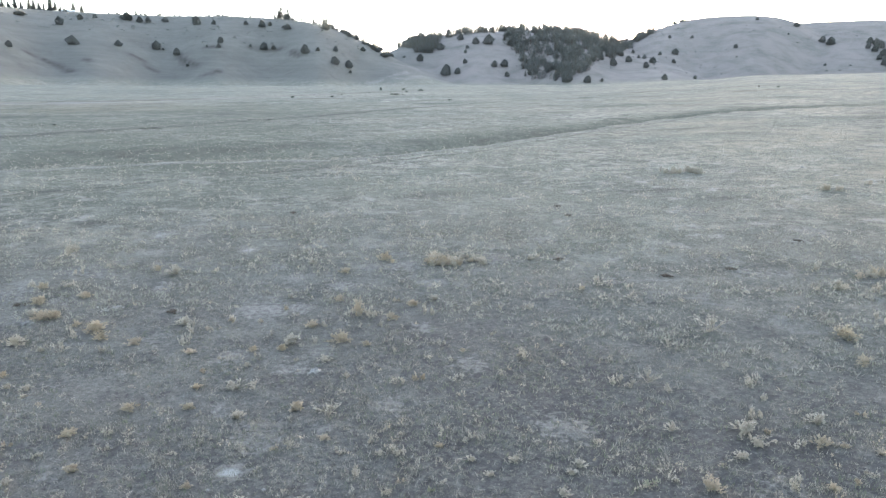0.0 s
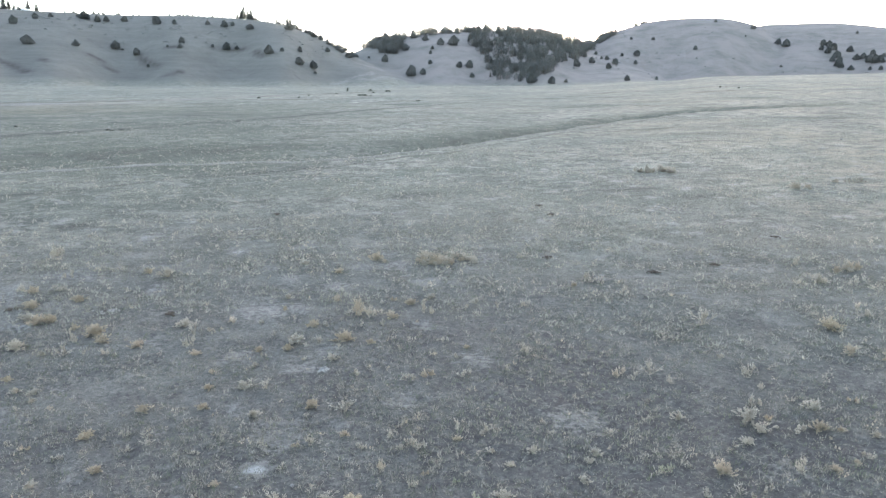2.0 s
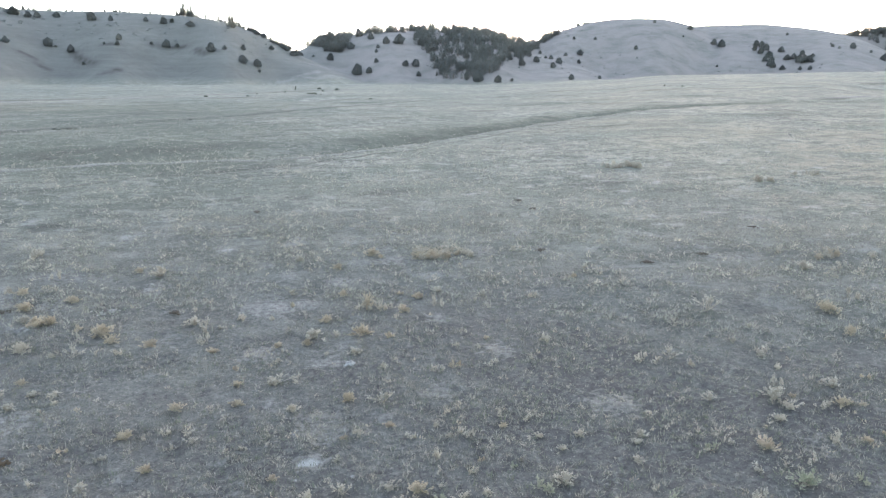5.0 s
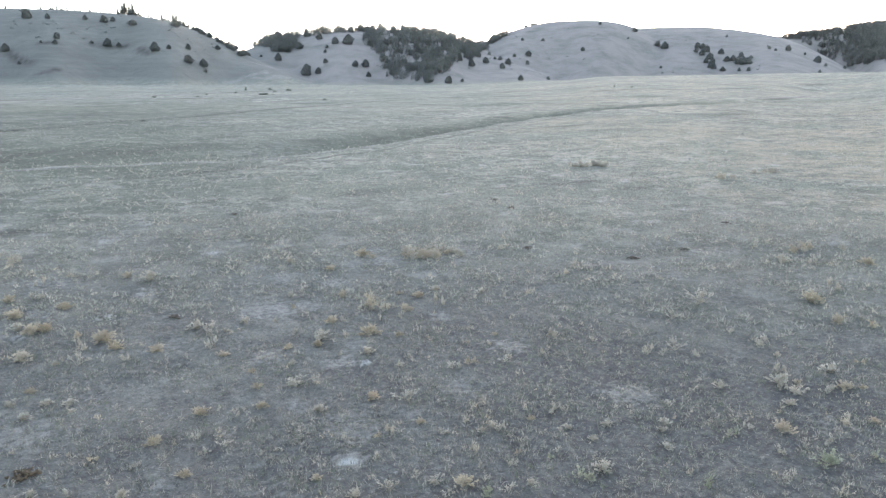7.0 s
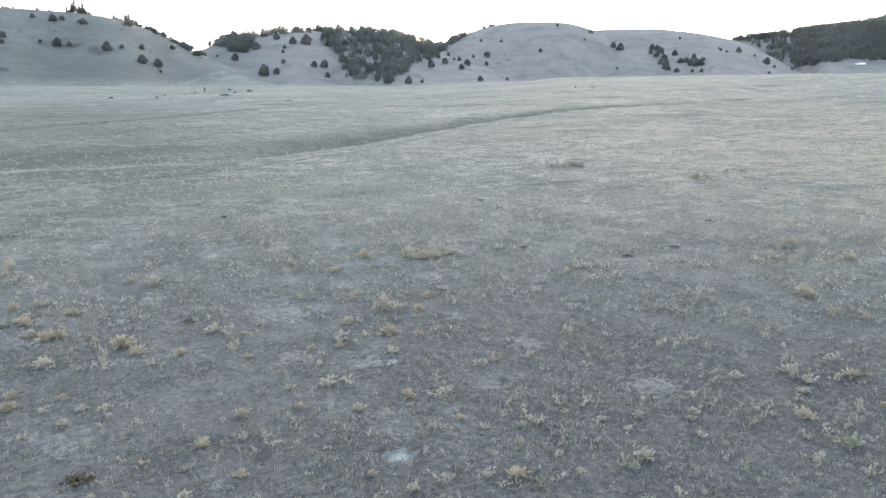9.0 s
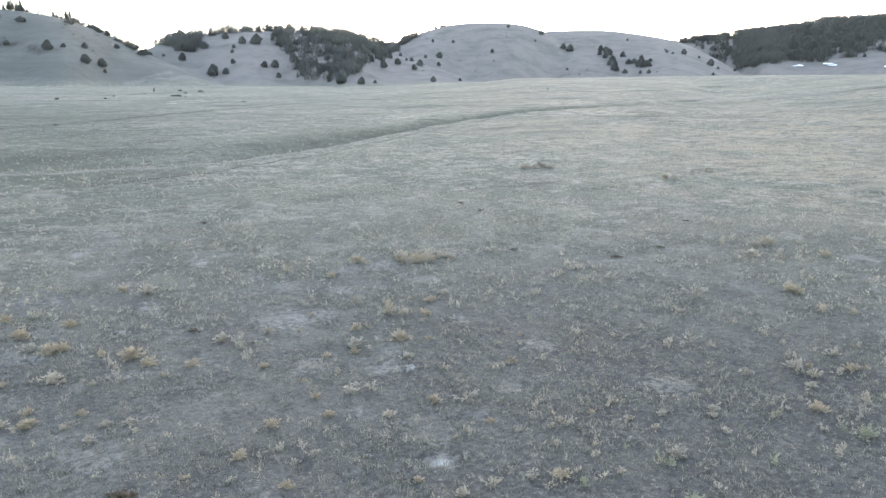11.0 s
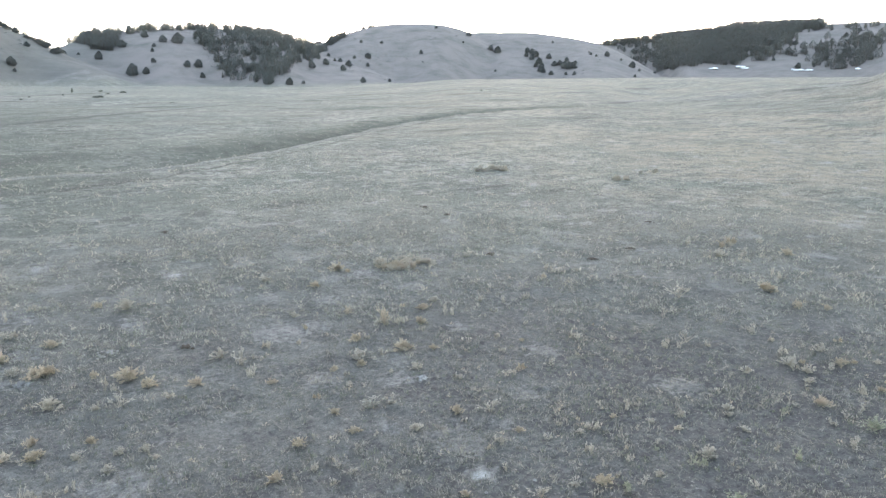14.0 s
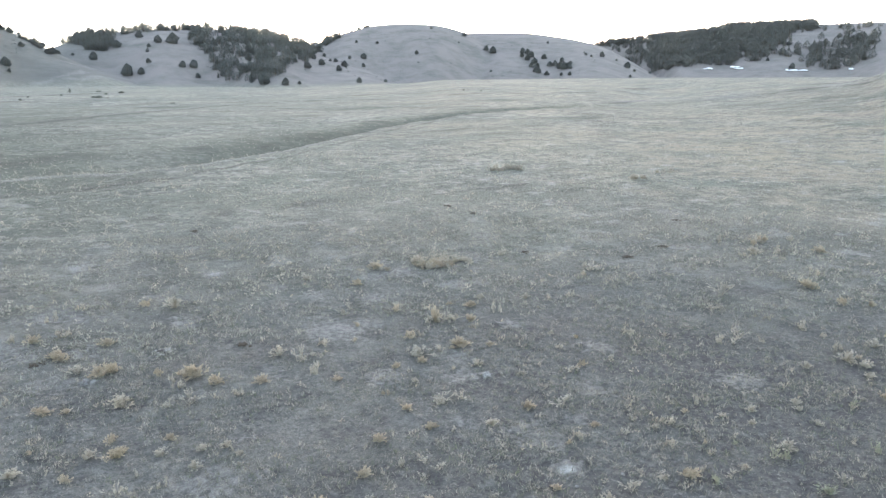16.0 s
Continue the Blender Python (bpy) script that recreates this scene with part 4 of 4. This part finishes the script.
TWIGGY_AT_SECOND = [
    (-5.08, 10.29, 0.19), (1.52, 10.34, 0.19), (0.42, 10.53, 0.25), (-7.72, 10.54, 0.21), (-5.21, 10.58, 0.16), (-5.6, 10.63, 0.18), (-5.9, 10.65, 0.12), (-4.76, 11.13, 0.14), (-2.01, 11.44, 0.36),
    (3.5, 11.51, 0.19), (-5.05, 11.52, 0.27), (-9.23, 11.52, 0.13), (-9, 11.57, 0.19), (-9.69, 11.65, 0.29), (-7.91, 11.72, 0.11), (-5.33, 11.72, 0.11), (2.25, 11.78, 0.12), (-7.37, 11.81, 0.09),
    (-6.87, 12.02, 0.11), (-9.41, 12.14, 0.12), (-7.11, 12.17, 0.14), (-3.62, 12.48, 0.27), (3.62, 12.58, 0.25), (4.04, 12.78, 0.31), (3.45, 12.79, 0.31), (1.19, 13.26, 0.17), (-3.83, 13.53, 0.17),
    (2.53, 13.68, 0.18), (-3.12, 13.88, 0.15), (0.16, 13.91, 0.13), (1.7, 13.96, 0.31),
]
TWIGGY_AT_THIRD = [
    (-0.29, 14, 0.18), (-7.22, 14.39, 0.1), (2.76, 14.39, 0.14), (-8.38, 14.45, 0.34), (-7.95, 14.48, 0.21), (-1.09, 14.55, 0.16), (4.97, 14.59, 0.26), (-0.75, 14.89, 0.32), (-2.91, 15.01, 0.26),
    (-5.78, 15.03, 0.32), (-1.15, 15.11, 0.13), (-3.56, 15.33, 0.13), (-8.66, 15.38, 0.36), (6.25, 15.46, 0.52), (-5.96, 15.75, 0.41), (-1.47, 16, 0.25), (0.45, 16.38, 0.2), (-5.21, 16.45, 0.29),
    (-2.53, 16.49, 0.23), (0.94, 16.64, 0.27), (-3.74, 16.72, 0.2), (-0.48, 16.89, 0.38), (-1.56, 16.9, 0.2), (2.26, 17.18, 0.25), (1.48, 17.23, 0.22), (-6.49, 17.27, 0.24), (5.02, 18.02, 0.28),
    (5.34, 18.97, 0.21), (4.73, 19.26, 0.35),
]
for x, y, w in GOLDEN_AT_FIRST + GOLDEN_AT_SECOND:
    set_down(random.choice(SAGE if x > -1.5 and y < 8.5 else GOLDEN), x, y, w * (1.1 if y < 20 else 0.85), random.uniform(0.45, 0.6))
for x, y, w in BLEACHED_AT_FIRST + BLEACHED_AT_SECOND + BLEACHED_AT_THIRD + BLEACHED_AT_FOURTH + BLEACHED_AT_FIFTH:
    moist = x > -1.5 and y < 9.3              # moister soil keeps these a little green
    set_down(random.choice(SAGE if moist and random.random() < 0.65 else BLEACHED if random.random() < (0.7 if x < 2 else 0.88) else GOLDEN), x, y, max(w, 0.15) * 1.18, random.uniform(0.45, 0.62))
for x, y, w in TWIGGY_AT_FIRST + TWIGGY_AT_SECOND + TWIGGY_AT_THIRD:
    set_down(random.choice(TALL + BLEACHED[:2]), x, y, max(w, 0.13) * 1.3, random.uniform(0.48, 0.75))
set_down(GOLDEN[1], -2.15, 17.1, 0.5, 0.95)            # the largest bush, golden on top and twiggy grey at the foot
set_down(TALL[3], -1.9, 16.95, 0.65, 0.6)
set_down(BLEACHED[3], -2.35, 16.9, 0.5, 0.6)
set_down(BLEACHED[0], -1.85, 16.75, 0.5, 0.5)

# thick stands far out: x, y, half length, half depth, plants, width
for cx, cy, a, b, n, w, kinds in [(0.4, 22.2, 1.0, 0.75, 20, 0.38, GOLDEN[:3] + BLEACHED), (14.3, 42.9, 1.3, 0.9, 18, 0.5, BLEACHED), (19.5, 34.9, 0.8, 0.4, 6, 0.5, BLEACHED + GOLDEN[:2]), (23.2, 36.6, 0.9, 0.5, 6, 0.5, BLEACHED),
                                  (12.4, 20.1, 1.0, 0.6, 5, 0.4, GOLDEN[:2] + BLEACHED[:2])]:
    for _ in range(n):
        set_down(random.choice(kinds), cx + a * random.uniform(-1, 1), cy + b * random.uniform(-1, 1), w * random.uniform(0.5, 1.2), random.uniform(0.45, 0.85))


def scatter(name, label, material, count, r0, r1, make, power, seed, clumping, category="grass", b0=-40, b1=60):
    """Many small plants joined into one, denser where the ground keeps moisture."""
    rng = np.random.RandomState(seed)
    shapes = [make(rng) for _ in range(12)]
    n = count * 6
    b, r = np.radians(rng.uniform(b0, b1, n)), r0 + (r1 - r0) * rng.uniform(0, 1, n) ** power
    x, y = MID[0] + r * np.sin(b), MID[1] + r * np.cos(b)
    keep = np.nonzero(waves(x, y, 2.6, 41) + 0.7 * waves(x, y, 9.0, 42) > rng.uniform(-1.2, clumping, n))[0][:count]
    x, y = x[keep], y[keep]
    z, turn, size, pick = height(x, y), rng.uniform(0, 6.2832, len(x)), 0.35 + 1.25 * rng.uniform(0, 1, len(x)) ** 1.6, rng.randint(12, size=len(x))
    verts, faces, base = [], [], 0
    for k, (sv, sf) in enumerate(shapes):
        sv, sf, at = np.array([tuple(v) for v in sv]), np.array(sf), np.nonzero(pick == k)[0]
        ca, sa, s = (np.cos(turn[at]) * size[at])[:, None], (np.sin(turn[at]) * size[at])[:, None], size[at][:, None]
        p = np.stack([x[at][:, None] + sv[:, 0] * ca - sv[:, 1] * sa, y[at][:, None] + sv[:, 0] * sa + sv[:, 1] * ca, z[at][:, None] + sv[:, 2] * s], -1)
        verts.append(p.reshape(-1, 3))
        faces.append((sf[None] + base + (np.arange(len(at)) * len(sv))[:, None, None]).reshape(-1, 3))
        base += len(at) * len(sv)
    me = bpy.data.meshes.new(name)
    verts, faces = np.concatenate(verts), np.concatenate(faces)
    me.vertices.add(len(verts))
    me.vertices.foreach_set("co", verts.ravel())
    me.loops.add(faces.size)
    me.loops.foreach_set("vertex_index", faces.ravel())
    me.polygons.add(len(faces))
    me.polygons.foreach_set("loop_start", np.arange(len(faces)) * 3)
    me.update(calc_edges=True)
    me.materials.append(material)
    return tagged(new(name, me), label, category, kind="stuff")


def blades(n, tall, lean, thin):
    def make(rng):
        verts, faces = [], []
        for _ in range(n):
            a, l, h = rng.uniform(0, 6.2832), rng.uniform(0.3, 1) * lean, tall * rng.uniform(0.6, 1.2)
            bx, by = rng.normal(0, 0.025), rng.normal(0, 0.025)
            c, s = math.cos(a), math.sin(a)
            k = len(verts)
            verts += [(bx - s * thin, by + c * thin, -0.01), (bx + s * thin, by - c * thin, -0.01), (bx + c * l, by + s * l, h)]
            faces.append((k, k + 1, k + 2))
        return verts, faces
    return make


def curls(n, long, thin):
    """Thin bleached twigs and stems that lie bent on the ground."""
    def make(rng):
        verts, faces = [], []
        for _ in range(n):
            p, a = Vector((rng.normal(0, 0.05), rng.normal(0, 0.05), 0.004)), rng.uniform(0, 6.2832)
            bend, rise, step = rng.normal(0, 0.7), rng.uniform(0.1, 0.7), long * rng.uniform(0.2, 0.42)
            for s in range(3):
                k, w = len(verts), thin * (1 - 0.25 * s)
                q = p + Vector((math.cos(a) * step, math.sin(a) * step, step * rise * (1 - 0.8 * s)))
                side = Vector((-math.sin(a) * w, math.cos(a) * w, 0))
                verts += [tuple(p - side), tuple(p + side), tuple(q + side * 0.8 + Vector((0, 0, w))), tuple(q - side * 0.8)]
                faces += [(k, k + 1, k + 2), (k, k + 2, k + 3)]
                p, a = q, a + bend
        return verts, faces
    return make


def small_weed(tall, stems=6, puffs=4):
    def make(rng):
        wood, heads = weed_shape(rng, stems, 0.8, 0.075 * 4 / puffs, puffs)
        v, f = join(heads)
        return [(p[0] * tall, p[1] * tall, p[2] * tall) for p in v], f
    return make


def low_scrub(wide, tall):
    """A flat, ragged cushion of leafy twigs."""
    def make(rng):
        verts, faces = [], []
        for _ in range(34):
            a, d, k = rng.uniform(0, 6.2832), wide * 0.5 * math.sqrt(rng.uniform()), len(verts)
            p = Vector((1.5 * d * math.cos(a), d * math.sin(a), tall * rng.uniform(0.0, 1.0) * (1.05 - d / wide)))
            q, s = Vector((rng.normal(), rng.normal(), rng.normal() * 0.6)).normalized() * wide * 0.16, Vector((rng.normal(), rng.normal(), abs(rng.normal()))).normalized() * wide * 0.14
            verts += [tuple(p - q), tuple(p + q), tuple(p + s)]
            faces.append((k, k + 1, k + 2))
        return verts, faces
    return make


scatter("short_grass", "short grazed dry grass, greyish and flattened", BLADE, 52000, 6.5, 30, blades(7, 0.045, 0.07, 0.005), 0.75, 51, 0.9)
scatter("dry_twigs", "thin bleached twigs lying bent on the grazed soil", TAN, 2600, 6.5, 24, curls(3, 0.08, 0.0024), 0.75, 56, 1.3, "twigs")
scatter("green_grass", "sparse green-grey grass between the weeds", TURF, 9000, 7, 27, blades(6, 0.05, 0.05, 0.005), 0.75, 52, 1.2)
scatter("small_weeds", "scattered small pale dry weeds on the meadow", TAN, 1900, 7, 30, small_weed(0.15, 7, 6), 0.8, 53, 1.9, "weed")
scatter("golden_tufts", "small golden tufts of dry weed dotted over the grazed soil", GOLD, 500, 7, 28, small_weed(0.12, 6, 5), 0.8, 59, 1.9, "weed")
scatter("straw_tussocks", "low straw-coloured grass tussocks over the open meadow", TUSSOCK, 30000, 17, 100, blades(6, 0.075, 0.13, 0.010), 1.15, 55, 1.6)
scatter("far_weeds", "pale weed clumps across the middle of the meadow", PALE, 4200, 19, 62, small_weed(0.19, 5, 5), 1.0, 54, 2.3, "weed")
scatter("hill_scrub", "low ragged scrub dotted over the bare hillsides", JUNIPER, 420, 560, 850, low_scrub(1.6, 0.75), 1.0, 57, 2.0, "scrub", 6, 37)
scatter("crest_scrub", "low grey-green scrub on the upper slope of the shaded hill", JUNIPER, 420, 500, 640, low_scrub(1.8, 0.8), 0.8, 58, 1.8, "scrub", -34, -6)


# ---------------- stones, dung, snow and shrubs ----------------
def lump(name, label, category, material, x, y, size, flat, rough, seed, parent_kind="thing", group=""):
    """A rounded, knobbly lump that sits in the ground."""
    bm = bmesh.new()
    bmesh.ops.create_icosphere(bm, subdivisions=4, radius=1.0)
    off = Vector((seed * 7.3, seed * 3.1, seed * 1.7))
    for v in bm.verts:
        d = 1 + rough * noise.noise(v.co * 1.6 + off) + rough * 0.7 * noise.noise(v.co * 4.5 + off)
        v.co = Vector((v.co.x * d * size[0], v.co.y * d * size[1], max(v.co.z * d, -0.25) * flat))
    me = bpy.data.meshes.new(name)
    bm.to_mesh(me)
    bm.free()
    me.polygons.foreach_set("use_smooth", [True] * len(me.polygons))
    me.materials.append(material)
    ob = tagged(new(name, me), label, category, group, parent_kind)
    ob.matrix_world = pose(x, y, float(height(x, y)) + flat * 0.12, 0, 0, seed * 47)
    return ob


lump("pale_stone", "low whitish weathered stone lying among dry weeds", "stone", STONE, -2.61, 13.33, (0.13, 0.08), 0.05, 0.7, 1)
lump("pale_stone", "flat pale stone sunk in a bare dusty patch", "stone", GREY_STONE, -10.25, 16.34, (0.15, 0.10), 0.022, 0.8, 2)
for i, (x, y) in enumerate([(-3.38, 9.03), (-2.56, 8.98), (22.68, 44.17), (35.36, 56.98)]):
    lump("pebble", "small white pebble on the grazed ground", "stone", STONE, x, y, (0.012 + 0.0018 * y, 0.010 + 0.0016 * y), 0.01 + 0.0013 * y, 0.4, 5 + i, group="white pebbles")


DROPPINGS = {}


def dropping_mesh(material, i):
    """A small lumpy ball, shared by the droppings of one kind."""
    if (material.name, i) not in DROPPINGS:
        rng = np.random.RandomState(300 + i)
        bm = bmesh.new()
        bmesh.ops.create_icosphere(bm, subdivisions=1, radius=1.0)
        for v in bm.verts:
            v.co *= rng.uniform(0.82, 1.15)
        me = bpy.data.meshes.new("dropping")
        bm.to_mesh(me)
        bm.free()
        me.materials.append(material)
        DROPPINGS[(material.name, i)] = me
    return DROPPINGS[(material.name, i)]


def dung_pile(label, material, x, y, spread, lumps, seed, group=""):
    """A loose heap of small rounded droppings."""
    rng = np.random.RandomState(seed)
    ob = tagged(new("dung_pile"), label, "dung", group, "thing")
    for i in range(lumps):
        px, py = rng.normal(0, spread * 0.5, 2) * (1, 0.75)
        size = rng.uniform(0.018, 0.038)
        pile = max(0.0, 1 - math.hypot(px, py) / spread)
        ball = new("dropping", dropping_mesh(material, i % 4))
        ball.parent = ob
        ball.matrix_basis = pose(px, py, size * 0.6 + 0.05 * pile * rng.uniform(0, 1), 0, 0, rng.uniform(0, 360)) @ Matrix.Diagonal((size * rng.uniform(0.8, 1.5), size * rng.uniform(0.8, 1.3), size * 0.8, 1))
    ob.matrix_world = pose(x, y, float(height(x, y)), 0, 0, seed * 47)


dung_pile("loose brown dung pile on grazed soil", BROWN_DUNG, -7.87, 10.03, 0.22, 46, 11)
dung_pile("old dung pile bleached in black and white specks", SPECKLED, -8.68, 17.52, 0.26, 60, 12)
for i, (x, y) in enumerate([(-11.21, 17.74), (-6.97, 17.17), (12.59, 24.17), (8.81, 20.77), (3.84, 22.34), (5.29, 31.99), (-6.69, 30.77), (6.65, 20.12), (5.34, 29.34)]):
    dung_pile("old dark crumbled dung pile on the meadow", DUNG, x, y, 0.15 if y < 19 else 0.17, 26, 20 + i, "old dung piles")

# old snow at the foot of the far wood and on the west crest: bearing, range, length
SNOW_AT = [(44.73, 799, 7.6), (46.63, 801, 8.3), (46.9, 793, 6.0), (50.07, 772, 2.2), (50.45, 773, 7.5), (51.09, 778, 7.5), (54.1, 768, 4.0), (-26.7, 612, 9.0)]
for i, (b, r, w) in enumerate(SNOW_AT):
    x, y = MID[0] + r * math.sin(radians(b)), MID[1] + r * math.cos(radians(b))
    ob = lump("snow_patch", "last bright patch of old snow on the hillside", "snow", SNOW, x, y, (w * 0.5, 3.0), 0.7, 0.8, 40 + i, group="snow patches")
    ob.matrix_world = pose(x, y, float(height(x, y)) + 0.3, 8, 0, -b)

# low dark shrubs far out on the meadow: bearing, range, width, height
SHRUB_AT = [(-3.87, 233, 0.7, 1.14), (-2.04, 233, 1.5, 0.47), (-2.35, 185, 1.8, 0.45), (-2.69, 185, 1.2, 0.38), (-0.61, 218, 1.8, 0.53), (-1.68, 210, 1.0, 0.34), (-10.47, 172, 1.0, 0.42), (-7.36, 171, 0.7, 0.35), (-6.72, 191, 0.6, 0.31), (-4.6, 200, 0.6, 0.32), (25.08, 187, 0.5, 0.33), (26.41, 181, 0.6, 0.32), (2.26, 150, 1.1, 0.24)]
SHRUB = build_tree("juniper", "shrub", SHRUBBY, "low dark shrub far out on the dry meadow", 33, 900)
SHRUB["category"], SHRUB["group"] = "shrub", "meadow shrubs"
for b, r, w, h in SHRUB_AT:
    plant([SHRUB], b, r, h, w / h)
for b, r, n in [(-20.07, 85, 7), (-12.13, 96, 4), (-2.6, 184, 5), (-27.0, 92, 5), (3.0, 170, 4)]:
    for _ in range(n):
        plant([SHRUB], b + random.uniform(-1.2, 1.2), r + random.uniform(-2, 2), random.uniform(0.07, 0.13), random.uniform(3.0, 5.5))
